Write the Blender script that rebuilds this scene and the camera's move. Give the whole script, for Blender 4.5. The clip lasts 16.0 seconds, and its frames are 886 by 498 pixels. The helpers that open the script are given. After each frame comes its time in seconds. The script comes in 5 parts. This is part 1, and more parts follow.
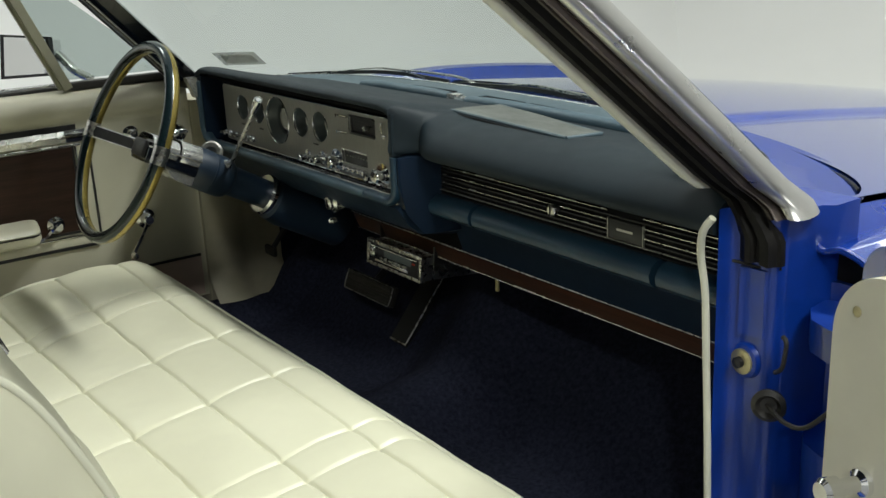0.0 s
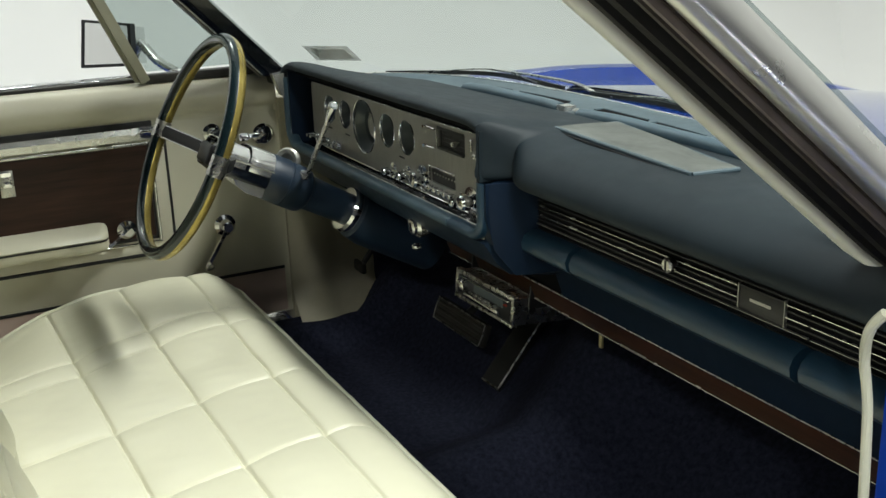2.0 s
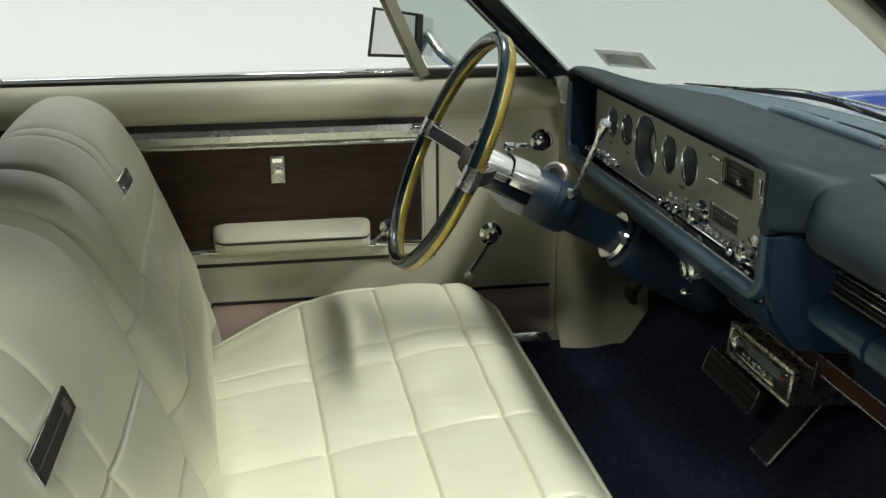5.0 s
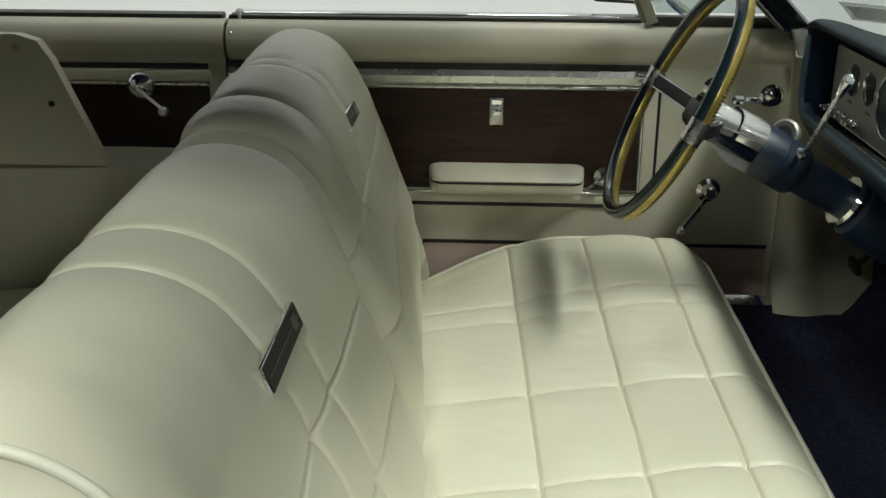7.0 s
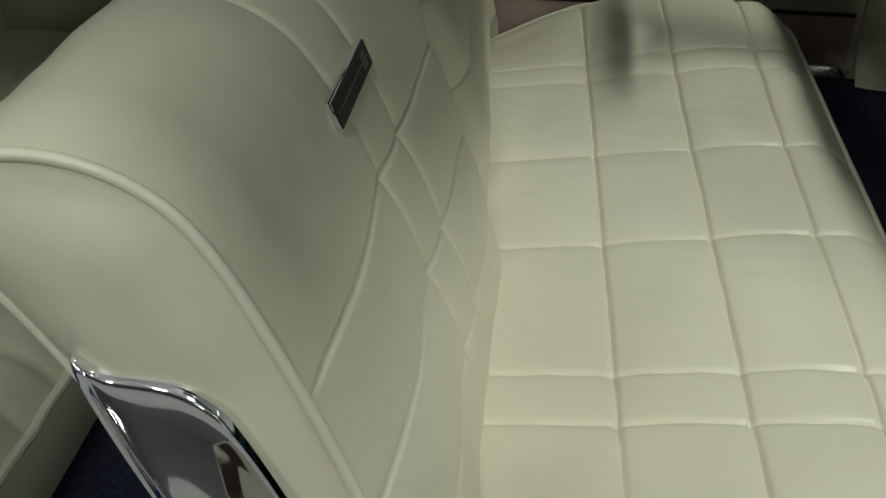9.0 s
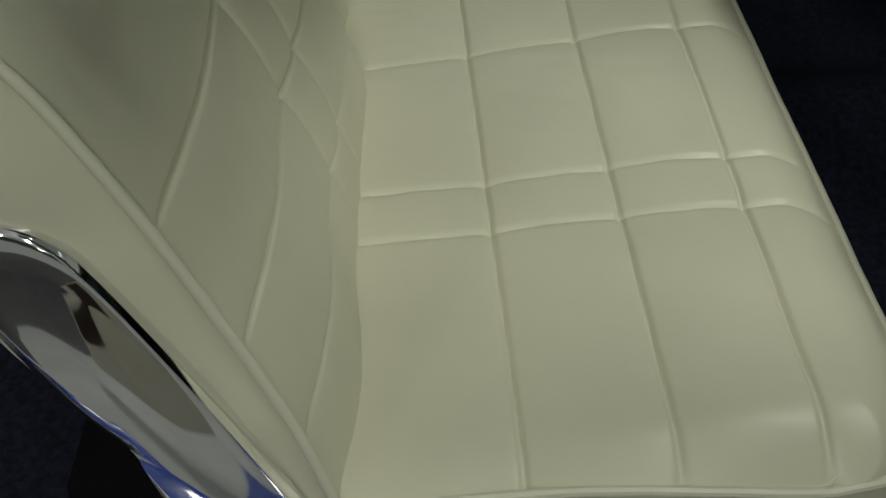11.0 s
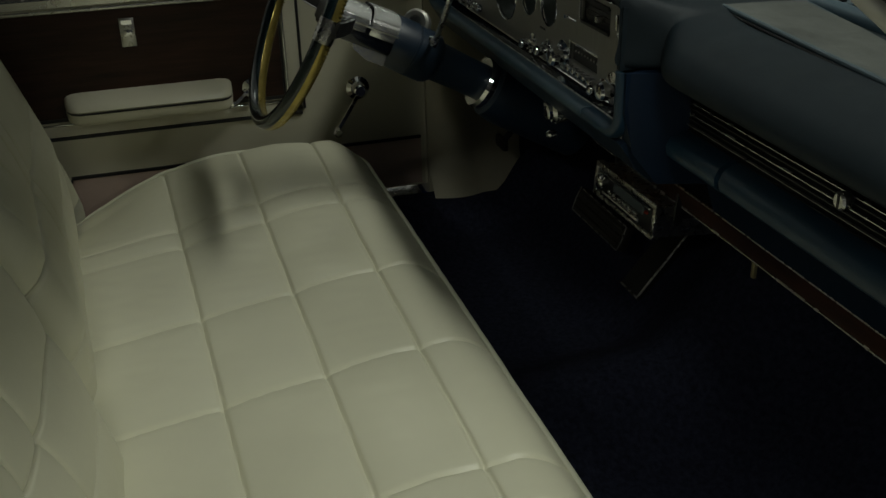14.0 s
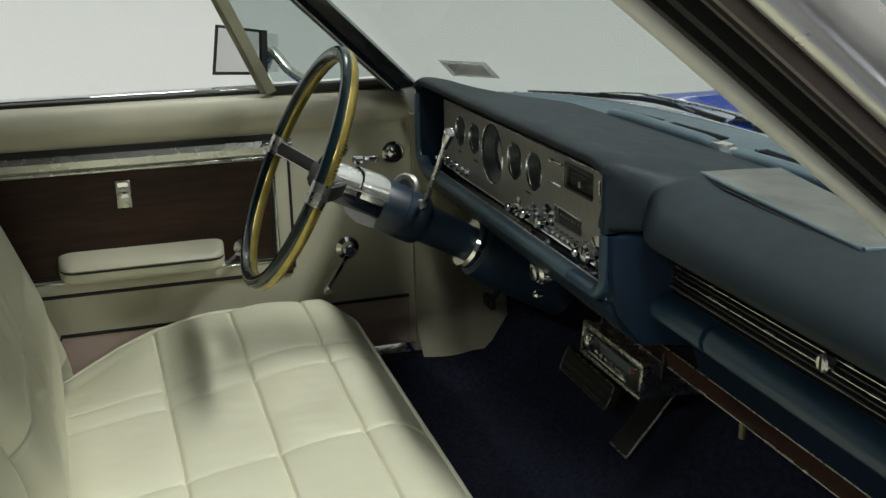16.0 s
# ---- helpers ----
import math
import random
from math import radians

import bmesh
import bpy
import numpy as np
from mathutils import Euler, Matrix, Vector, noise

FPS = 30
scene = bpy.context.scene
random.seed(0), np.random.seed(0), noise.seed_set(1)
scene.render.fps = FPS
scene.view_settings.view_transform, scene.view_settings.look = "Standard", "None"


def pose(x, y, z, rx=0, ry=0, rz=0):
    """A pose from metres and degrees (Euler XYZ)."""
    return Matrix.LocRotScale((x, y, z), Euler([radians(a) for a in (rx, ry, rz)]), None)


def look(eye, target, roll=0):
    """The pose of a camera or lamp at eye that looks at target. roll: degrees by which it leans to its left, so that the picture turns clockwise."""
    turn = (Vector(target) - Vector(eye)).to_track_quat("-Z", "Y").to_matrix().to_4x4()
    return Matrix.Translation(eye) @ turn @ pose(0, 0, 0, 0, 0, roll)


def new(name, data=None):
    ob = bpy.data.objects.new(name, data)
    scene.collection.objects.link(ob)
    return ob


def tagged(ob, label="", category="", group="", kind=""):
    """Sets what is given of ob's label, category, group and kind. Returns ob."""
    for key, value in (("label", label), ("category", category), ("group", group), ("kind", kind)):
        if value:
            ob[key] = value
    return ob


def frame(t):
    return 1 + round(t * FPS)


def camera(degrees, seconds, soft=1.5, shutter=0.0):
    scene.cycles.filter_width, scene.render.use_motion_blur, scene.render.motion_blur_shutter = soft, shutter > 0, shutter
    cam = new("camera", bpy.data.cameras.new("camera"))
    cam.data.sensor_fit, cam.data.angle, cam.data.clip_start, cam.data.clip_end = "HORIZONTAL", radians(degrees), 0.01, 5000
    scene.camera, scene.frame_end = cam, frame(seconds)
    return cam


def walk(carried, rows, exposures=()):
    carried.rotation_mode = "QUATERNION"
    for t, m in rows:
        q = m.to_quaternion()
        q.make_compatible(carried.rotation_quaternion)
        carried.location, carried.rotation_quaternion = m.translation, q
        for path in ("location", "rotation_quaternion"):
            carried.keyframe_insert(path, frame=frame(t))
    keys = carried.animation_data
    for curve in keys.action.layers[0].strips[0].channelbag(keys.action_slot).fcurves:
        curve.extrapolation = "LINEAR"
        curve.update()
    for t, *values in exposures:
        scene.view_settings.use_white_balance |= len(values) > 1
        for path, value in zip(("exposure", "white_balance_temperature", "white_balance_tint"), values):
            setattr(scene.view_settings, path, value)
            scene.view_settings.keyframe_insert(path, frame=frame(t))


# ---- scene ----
cam = camera(46.4, 16.0)
PATH = [
    (0, (1.592, -0.354, 1.269), (0.026, 0.741, 0.679), -2.6),
    (0.5, (1.54, -0.296, 1.269), (-0.066, 0.735, 0.669), -2.6),
    (1, (1.489, -0.245, 1.264), (-0.149, 0.735, 0.669), -2.2),
    (1.5, (1.431, -0.18, 1.258), (-0.24, 0.74, 0.657), -2.1),
    (2, (1.371, -0.122, 1.256), (-0.328, 0.744, 0.653), -1.9),
    (2.5, (1.311, -0.063, 1.254), (-0.427, 0.722, 0.651), -1.7),
    (3, (1.257, -0.017, 1.252), (-0.525, 0.661, 0.647), -1.4),
    (3.2, (1.237, 0.009, 1.25), (-0.565, 0.632, 0.646), -1.2),
    (5.3, (1.202, 0.02, 1.253), (-0.688, 0.276, 0.651), -0.4),
    (5.5, (1.203, 0.017, 1.251), (-0.693, 0.232, 0.653), -0.5),
    (6, (1.201, 0.01, 1.25), (-0.702, 0.112, 0.644), -0.2),
    (6.5, (1.201, 0.005, 1.248), (-0.693, 0.006, 0.606), -0.0),
    (7, (1.201, 0.001, 1.247), (-0.671, -0.077, 0.546), 0.3),
    (7.5, (1.2, -0.002, 1.241), (-0.636, -0.135, 0.458), 0.5),
    (8, (1.197, -0.005, 1.235), (-0.592, -0.169, 0.358), 0.7),
    (8.5, (1.192, -0.008, 1.225), (-0.54, -0.19, 0.241), 1.0),
    (9, (1.19, -0.009, 1.217), (-0.474, -0.18, 0.121), 1.2),
    (9.2, (1.191, -0.008, 1.214), (-0.453, -0.178, 0.088), 1.2),
    (11.3, (1.186, 0.026, 1.193), (-0.271, 0.119, -0.174), -0.3),
    (11.5, (1.183, 0.027, 1.193), (-0.271, 0.171, -0.174), -0.3),
    (12, (1.184, 0.034, 1.2), (-0.311, 0.287, -0.104), -1.0),
    (12.5, (1.185, 0.039, 1.212), (-0.378, 0.376, 0.01), -1.2),
    (13, (1.189, 0.041, 1.225), (-0.449, 0.449, 0.152), -1.2),
    (13.5, (1.193, 0.045, 1.232), (-0.494, 0.501, 0.259), -1.4),
    (14, (1.196, 0.048, 1.241), (-0.538, 0.544, 0.376), -1.6),
    (14.5, (1.198, 0.05, 1.244), (-0.572, 0.573, 0.474), -1.4),
    (15, (1.202, 0.05, 1.247), (-0.597, 0.586, 0.557), -1.3),
    (15.5, (1.204, 0.048, 1.252), (-0.613, 0.594, 0.617), -1.4),
    (16, (1.208, 0.044, 1.253), (-0.621, 0.6, 0.667), -1.2),
]
EXPOSURES = [(0.0, 0.0, 6500, 10), (1.5, 0.14, 6500, 10), (2.5, 0.30, 6500, 10), (3.2, 0.35, 6500, 10), (5.5, 0.17, 6500, 10), (6.5, 0.05, 6500, 10), (7.5, -0.34, 6500, 10), (8.5, -0.72, 6500, 10), (9.2, -0.95, 6560, 9), (11.5, -1.48, 6750, 6), (12.5, -1.80, 6850, 5), (13.5, -1.87, 6850, 5), (14.5, -1.50, 6650, 7), (15.2, -0.82, 6550, 9), (16.0, -0.2, 6500, 10)]
walk(cam, [(t, look(eye, target, roll)) for t, eye, target, roll in PATH], EXPOSURES)


# ---- light ----
world = bpy.data.worlds.new("studio_world")
scene.world = world
world.use_nodes = True
world.node_tree.nodes["Background"].inputs[0].default_value = (0.9, 0.95, 1.0, 1)
world.node_tree.nodes["Background"].inputs[1].default_value = 0.05


def area_lamp(name, eye, target, sx, sy, watts, colour=(0.96, 1.0, 0.94)):
    data = bpy.data.lights.new(name, "AREA")
    data.shape, data.size, data.size_y, data.energy, data.color = "RECTANGLE", sx, sy, watts, colour
    ob = new(name, data)
    ob.matrix_world = look(eye, target)
    return ob


area_lamp("front_lamp", (0.9, 2.25, 4.5), (0.9, 0.2, 0.6), 2.4, 0.35, 190)
area_lamp("side_lamp", (6.0, 3.0, 3.6), (-0.2, 0.2, 0.8), 0.6, 0.6, 46)
area_lamp("right_lamp", (3.9, -0.55, 4.5), (0.2, 0.0, 0.6), 0.9, 0.9, 118)
area_lamp("far_lamp", (5.6, -3.6, 4.4), (0.2, 0.0, 0.6), 0.35, 0.35, 62)
area_lamp("left_lamp", (-3.9, 0.4, 4.5), (-0.3, 0.1, 0.6), 0.9, 0.9, 28)
# added fill lights that whiten the walls and their bounce
for x, y, watts in ((-4.6, 4.0, 41), (-4.6, -2.5, 37), (3.5, 5.8, 36), (-0.8, 6.2, 35), (0.5, -4.8, 22)):
    area_lamp("wall_fill", (x, y, 4.5), (x * 1.3, y * 1.3, 0), 2.4, 0.6, watts)


# ---- materials ----
def material(name, colour, rough=0.5, metal=0.0, vary=0.12, scale=6.0, bump=0.0, bump_scale=300.0, coat=0.0, second=None, stretch=(1, 1, 1), spec=0.5, rough_vary=0.08, detail_bump=0.0):
    m = bpy.data.materials.new(name)
    m.use_nodes = True
    nt = m.node_tree
    b = nt.nodes["Principled BSDF"]
    b.inputs["Roughness"].default_value = rough
    b.inputs["Metallic"].default_value = metal
    b.inputs["Coat Weight"].default_value = coat
    b.inputs["Coat Roughness"].default_value = 0.04
    b.inputs["Specular IOR Level"].default_value = spec
    tc = nt.nodes.new("ShaderNodeTexCoord")
    mp = nt.nodes.new("ShaderNodeMapping")
    mp.inputs["Scale"].default_value = stretch
    nt.links.new(tc.outputs["Object"], mp.inputs["Vector"])
    n1 = nt.nodes.new("ShaderNodeTexNoise")
    n1.inputs["Scale"].default_value = scale
    n1.inputs["Detail"].default_value = 6
    n1.inputs["Roughness"].default_value = 0.6
    nt.links.new(mp.outputs[0], n1.inputs["Vector"])
    ramp = nt.nodes.new("ShaderNodeValToRGB")
    ramp.color_ramp.elements[0].position, ramp.color_ramp.elements[1].position = 0.3, 0.7
    lo = second or tuple(c * (1 - vary) for c in colour)
    hi = tuple(min(1, c * (1 + vary)) for c in colour)
    ramp.color_ramp.elements[0].color, ramp.color_ramp.elements[1].color = (*lo, 1), (*hi, 1)
    nt.links.new(n1.outputs["Fac"], ramp.inputs[0])
    nt.links.new(ramp.outputs[0], b.inputs["Base Color"])
    rr = nt.nodes.new("ShaderNodeMapRange")
    rr.inputs["To Min"].default_value, rr.inputs["To Max"].default_value = max(0.01, rough - rough_vary), min(1, rough + rough_vary)
    n2 = nt.nodes.new("ShaderNodeTexNoise")
    n2.inputs["Scale"].default_value = scale * 7
    n2.inputs["Detail"].default_value = 4
    nt.links.new(mp.outputs[0], n2.inputs["Vector"])
    nt.links.new(n2.outputs["Fac"], rr.inputs["Value"])
    nt.links.new(rr.outputs[0], b.inputs["Roughness"])
    if bump > 0:
        n3 = nt.nodes.new("ShaderNodeTexNoise")
        n3.inputs["Scale"].default_value = bump_scale
        n3.inputs["Detail"].default_value = 3
        nt.links.new(mp.outputs[0], n3.inputs["Vector"])
        bp = nt.nodes.new("ShaderNodeBump")
        bp.inputs["Strength"].default_value = bump
        bp.inputs["Distance"].default_value = 0.002
        nt.links.new(n3.outputs["Fac"], bp.inputs["Height"])
        nt.links.new(bp.outputs[0], b.inputs["Normal"])
    return m


VINYL = material("cream_vinyl", (0.640, 0.625, 0.478), 0.38, vary=0.05, scale=3, bump=0.04, bump_scale=420)
VINYL_DOOR = material("cream_door_vinyl", (0.60, 0.575, 0.445), 0.40, vary=0.06, scale=4, bump=0.10, bump_scale=450)
PIPING = material("cream_piping", (0.70, 0.69, 0.55), 0.38, vary=0.05)
TRIM_CREAM = material("pale_cream_trim", (0.83, 0.81, 0.69), 0.45, vary=0.06, scale=8)
AGED_METAL = material("aged_pinkish_metal", (0.17, 0.14, 0.125), 0.42, metal=0.5, vary=0.3, scale=14)
# cream trim darkened: the footwell's shade is put into the kick panel colour
KICK_SHADE = material("shaded_cream_plastic", (0.44, 0.41, 0.30), 0.5, vary=0.14, scale=9, bump=0.2, bump_scale=300)
PLASTIC_CREAM = material("cream_painted_trim", (0.64, 0.61, 0.49), 0.45, vary=0.08, scale=5)
PAD = material("charcoal_dash_vinyl", (0.0100, 0.0178, 0.0232), 0.58, vary=0.18, scale=5, bump=0.10, bump_scale=800, second=(0.0070, 0.0125, 0.0170), spec=0.28)
STEEL_BLUE = material("blue_painted_steel", (0.0060, 0.0150, 0.0330), 0.44, vary=0.18, scale=7, spec=0.25)
BAR_BLUE = material("blue_vinyl_bar", (0.0135, 0.040, 0.070), 0.34, vary=0.12, scale=9, bump=0.1, bump_scale=400)
COWL_BLUE = material("pale_blue_painted_steel", (0.062, 0.095, 0.115), 0.42, vary=0.15, scale=9)
WORN_LIP = material("rubbed_blue_vinyl", (0.050, 0.088, 0.118), 0.36, vary=0.25, scale=7, bump=0.1, bump_scale=400, second=(0.020, 0.046, 0.070))
LIP_BLUE = material("worn_blue_steel", (0.060, 0.100, 0.128), 0.4, vary=0.15, scale=9)
NAVY = material("navy_column_paint", (0.012, 0.025, 0.046), 0.40, vary=0.12, coat=0.1)
BODY_BLUE = material("bright_blue_body_paint", (0.003, 0.036, 0.29), 0.20, metal=0.0, vary=0.1, scale=30, coat=1.0)
BODY_BLUE.node_tree.nodes["Principled BSDF"].inputs["Coat IOR"].default_value = 2.1
CARPET = material("navy_carpet", (0.022, 0.025, 0.044), 0.95, vary=0.45, scale=110, bump=0.8, bump_scale=420, spec=0.12)
# for the unseen headliner; dark so that little light bounces back
HEADLINER = material("navy_headliner_cloth", (0.020, 0.028, 0.045), 0.9, vary=0.2, scale=12, bump=0.4, bump_scale=300)
BLACK = material("black_plastic", (0.012, 0.012, 0.013), 0.45, vary=0.3, scale=12)
DARK_CLOTH = material("black_recess", (0.006, 0.006, 0.007), 0.8, vary=0.3, spec=0.08)
GLOSS_BLACK = material("glossy_dark_paint", (0.006, 0.009, 0.016), 0.2, vary=0.2, scale=8, coat=0.6)
PILLAR_RUBBER = material("matt_black_rubber", (0.007, 0.006, 0.005), 0.6, vary=0.6, scale=18, bump=0.4, bump_scale=60, spec=0.22)
RUBBER = material("worn_black_rubber", (0.020, 0.018, 0.015), 0.5, vary=0.5, scale=25, bump=0.4, bump_scale=90)
CHROME = material("chrome", (0.86, 0.86, 0.87), 0.07, metal=1.0, vary=0.03, rough_vary=0.03, scale=12)
CHROME_DULL = material("satin_chrome", (0.62, 0.61, 0.58), 0.28, metal=1.0, vary=0.10, scale=14)
BRUSHED = material("brushed_aluminium", (0.36, 0.355, 0.33), 0.42, metal=0.75, vary=0.12, scale=16, stretch=(26, 1, 1.5), bump=0.25, bump_scale=60)
WOOD = material("walnut_veneer", (0.036, 0.015, 0.009), 0.42, vary=0.3, scale=7, stretch=(12, 1, 14), second=(0.014, 0.0065, 0.0045), spec=0.3)
WOOD_X = material("walnut_trim_strip", (0.062, 0.024, 0.011), 0.33, vary=0.3, scale=7, stretch=(1, 14, 14), second=(0.020, 0.008, 0.005))
TEAL = material("dark_teal_rim_plastic", (0.010, 0.022, 0.026), 0.18, vary=0.1, coat=0.4)
GOLD = material("amber_rim_plastic", (0.40, 0.31, 0.085), 0.24, metal=0.65, vary=0.25, scale=30)
POLISHED = material("dull_stainless", (0.60, 0.59, 0.57), 0.30, metal=0.95, vary=0.06, scale=6)
BROWN_RUBBER = material("aged_brown_rubber", (0.034, 0.024, 0.016), 0.5, vary=0.5, scale=14, bump=0.4, bump_scale=70)
JAMB_BLUE = material("blue_jamb_paint", (0.0028, 0.032, 0.25), 0.32, vary=0.25, scale=9, coat=0.45, bump=0.15, bump_scale=40)
POST = material("dull_olive_metal", (0.40, 0.39, 0.29), 0.38, metal=0.35, vary=0.15, scale=8)
BRIGHT = material("bright_worn_chrome", (0.90, 0.90, 0.88), 0.20, metal=0.85, vary=0.05, scale=18)
SATIN = material("pale_satin_metal", (0.72, 0.715, 0.68), 0.26, metal=0.85, vary=0.06, scale=5)
GAUGE_DISC = material("grey_gauge_disc", (0.42, 0.42, 0.39), 0.35, metal=0.6, vary=0.25, scale=20)
GAUGE = material("gauge_cone", (0.085, 0.105, 0.112), 0.35, vary=0.2)
NEEDLE = material("pale_marking", (0.55, 0.53, 0.45), 0.5, vary=0.05)
WALL = material("white_studio_paint", (0.80, 0.80, 0.79), 0.9, vary=0.02, scale=0.6)
FLOOR = material("grey_studio_floor", (0.26, 0.26, 0.255), 0.6, vary=0.10, scale=1.5)
DARK_WALL = material("dark_unseen_wall", (0.055, 0.055, 0.057), 0.9, vary=0.15, scale=2)
PAPER = material("faded_paper_label", (0.58, 0.58, 0.50), 0.7, vary=0.15, scale=25)
PAPER_EDGE = material("pale_paper_border", (0.55, 0.56, 0.50), 0.7, vary=0.05)
GRILLE = material("bare_metal_grille", (0.105, 0.113, 0.103), 0.5, metal=0.2, vary=0.4, scale=11, bump=0.3, bump_scale=350)
# cream carpet with the pinkish light on the lower door mixed in
PINK = material("pink_lit_cream_carpet", (0.50, 0.38, 0.32), 0.85, vary=0.12, scale=9, bump=0.3, bump_scale=300)
BRASS = material("yellowed_zinc", (0.50, 0.44, 0.25), 0.4, metal=0.7, vary=0.15, scale=60)
MIRROR = material("mirror_glass", (0.74, 0.74, 0.74), 0.02, metal=1.0, vary=0.0, rough_vary=0.0)
AMBER = material("red_lamp_lens", (0.4, 0.05, 0.03), 0.2, vary=0.1)


def glass_material(name, tint, gloss=1.0):
    m = bpy.data.materials.new(name)
    m.use_nodes = True
    nt = m.node_tree
    nt.nodes.remove(nt.nodes["Principled BSDF"])
    tr = nt.nodes.new("ShaderNodeBsdfTransparent")
    tr.inputs[0].default_value = (*tint, 1)
    gl = nt.nodes.new("ShaderNodeBsdfGlossy")
    gl.inputs["Roughness"].default_value = 0.01
    fr = nt.nodes.new("ShaderNodeFresnel")
    fr.inputs[0].default_value = 1.45
    mul = nt.nodes.new("ShaderNodeMath")
    mul.operation = "MULTIPLY"
    mul.inputs[1].default_value = gloss
    mix = nt.nodes.new("ShaderNodeMixShader")
    nt.links.new(fr.outputs[0], mul.inputs[0])
    nt.links.new(mul.outputs[0], mix.inputs[0])
    nt.links.new(tr.outputs[0], mix.inputs[1])
    nt.links.new(gl.outputs[0], mix.inputs[2])
    nt.links.new(mix.outputs[0], nt.nodes["Material Output"].inputs[0])
    return m


GLASS = glass_material("windshield_glass", (0.70, 0.745, 0.735), 0.06)


def see_through(m, share):
    """Lets part of the light pass straight through a thin sheet."""
    nt = m.node_tree
    tr = nt.nodes.new("ShaderNodeBsdfTransparent")
    mix = nt.nodes.new("ShaderNodeMixShader")
    mix.inputs[0].default_value = share
    nt.links.new(nt.nodes["Principled BSDF"].outputs[0], mix.inputs[1])
    nt.links.new(tr.outputs[0], mix.inputs[2])
    nt.links.new(mix.outputs[0], nt.nodes["Material Output"].inputs[0])


see_through(PAPER, 0.52)
see_through(PAPER_EDGE, 0.6)


# ---- mesh helpers ----
def finish(bm, name, mat, parent=None, label="", sharp=35):
    me = bpy.data.meshes.new(name)
    bmesh.ops.recalc_face_normals(bm, faces=bm.faces[:])
    bm.to_mesh(me)
    bm.free()
    me.materials.append(mat)
    for p in me.polygons:
        p.use_smooth = True
    me.set_sharp_from_angle(angle=radians(sharp))
    ob = new(name, me)
    if parent is not None:
        ob.parent = parent
    if label:
        ob["label"] = label
    return ob


def part(name, bm, mat, parent, label="", sharp=35):
    return finish(bm, name, mat, parent, label, sharp)


def thing(name, label, category, group="", at=(0, 0, 0)):
    ob = new(name)
    ob.empty_display_size = 0.05
    return tagged(ob, label, category, group)


def setting(name, bm, mat, label, category, sharp=35):
    return tagged(finish(bm, name, mat, None, "", sharp), label, category, "", "structure")


def from_data(verts, faces):
    bm = bmesh.new()
    vs = [bm.verts.new(v) for v in verts]
    for f in faces:
        try:
            bm.faces.new([vs[i] for i in f])
        except ValueError:
            pass
    return bm


def join(*bms):
    out = bms[0]
    for b in bms[1:]:
        me = bpy.data.meshes.new("tmp")
        b.to_mesh(me)
        b.free()
        out.from_mesh(me)
        bpy.data.meshes.remove(me)
    return out


def box(x0, x1, y0, y1, z0, z1, bevel=0.0, seg=2, m=None):
    bm = bmesh.new()
    bmesh.ops.create_cube(bm, size=1)
    for v in bm.verts:
        v.co = Vector(((x0 + x1) / 2 + v.co.x * (x1 - x0), (y0 + y1) / 2 + v.co.y * (y1 - y0), (z0 + z1) / 2 + v.co.z * (z1 - z0)))
    if bevel:
        bmesh.ops.bevel(bm, geom=bm.edges[:], offset=bevel, segments=seg, affect="EDGES", profile=0.5)
    if m is not None:
        bmesh.ops.transform(bm, matrix=m, verts=bm.verts[:])
    return bm


def prism(profile, axis, a, b, steps=1, bevel=0.0, seg=2, shape=None):
    """A closed outline extruded along an axis. The outline gives the two other coordinates in order."""
    n = len(profile)
    verts, faces = [], []
    for k in range(steps + 1):
        t = a + (b - a) * k / steps
        for p in profile:
            co = {"x": (t, p[0], p[1]), "y": (p[0], t, p[1]), "z": (p[0], p[1], t)}[axis]
            verts.append(shape(*co) if shape else co)
    for k in range(steps):
        for i in range(n):
            j = (i + 1) % n
            faces.append((k * n + i, k * n + j, (k + 1) * n + j, (k + 1) * n + i))
    faces.append(tuple(range(n - 1, -1, -1)))
    faces.append(tuple(range(steps * n, steps * n + n)))
    bm = from_data(verts, faces)
    if bevel:
        ends = [e for e in bm.edges if e.is_manifold and e.calc_face_angle(0) > 0.6]
        bmesh.ops.bevel(bm, geom=ends, offset=bevel, segments=seg, affect="EDGES", profile=0.5)
    return bm


def smooth_path(points, per=8, closed=False):
    pts = [Vector(p) for p in points]
    n = len(pts)
    out = []
    for i in range(n if closed else n - 1):
        if closed:
            p0, p1, p2, p3 = pts[(i - 1) % n], pts[i], pts[(i + 1) % n], pts[(i + 2) % n]
        else:
            p0, p1, p2, p3 = pts[max(i - 1, 0)], pts[i], pts[i + 1], pts[min(i + 2, n - 1)]
        for k in range(per):
            t = k / per
            out.append(0.5 * (2 * p1 + (p2 - p0) * t + (2 * p0 - 5 * p1 + 4 * p2 - p3) * t * t + (3 * p1 - p0 - 3 * p2 + p3) * t ** 3))
    if not closed:
        out.append(pts[-1])
    return out


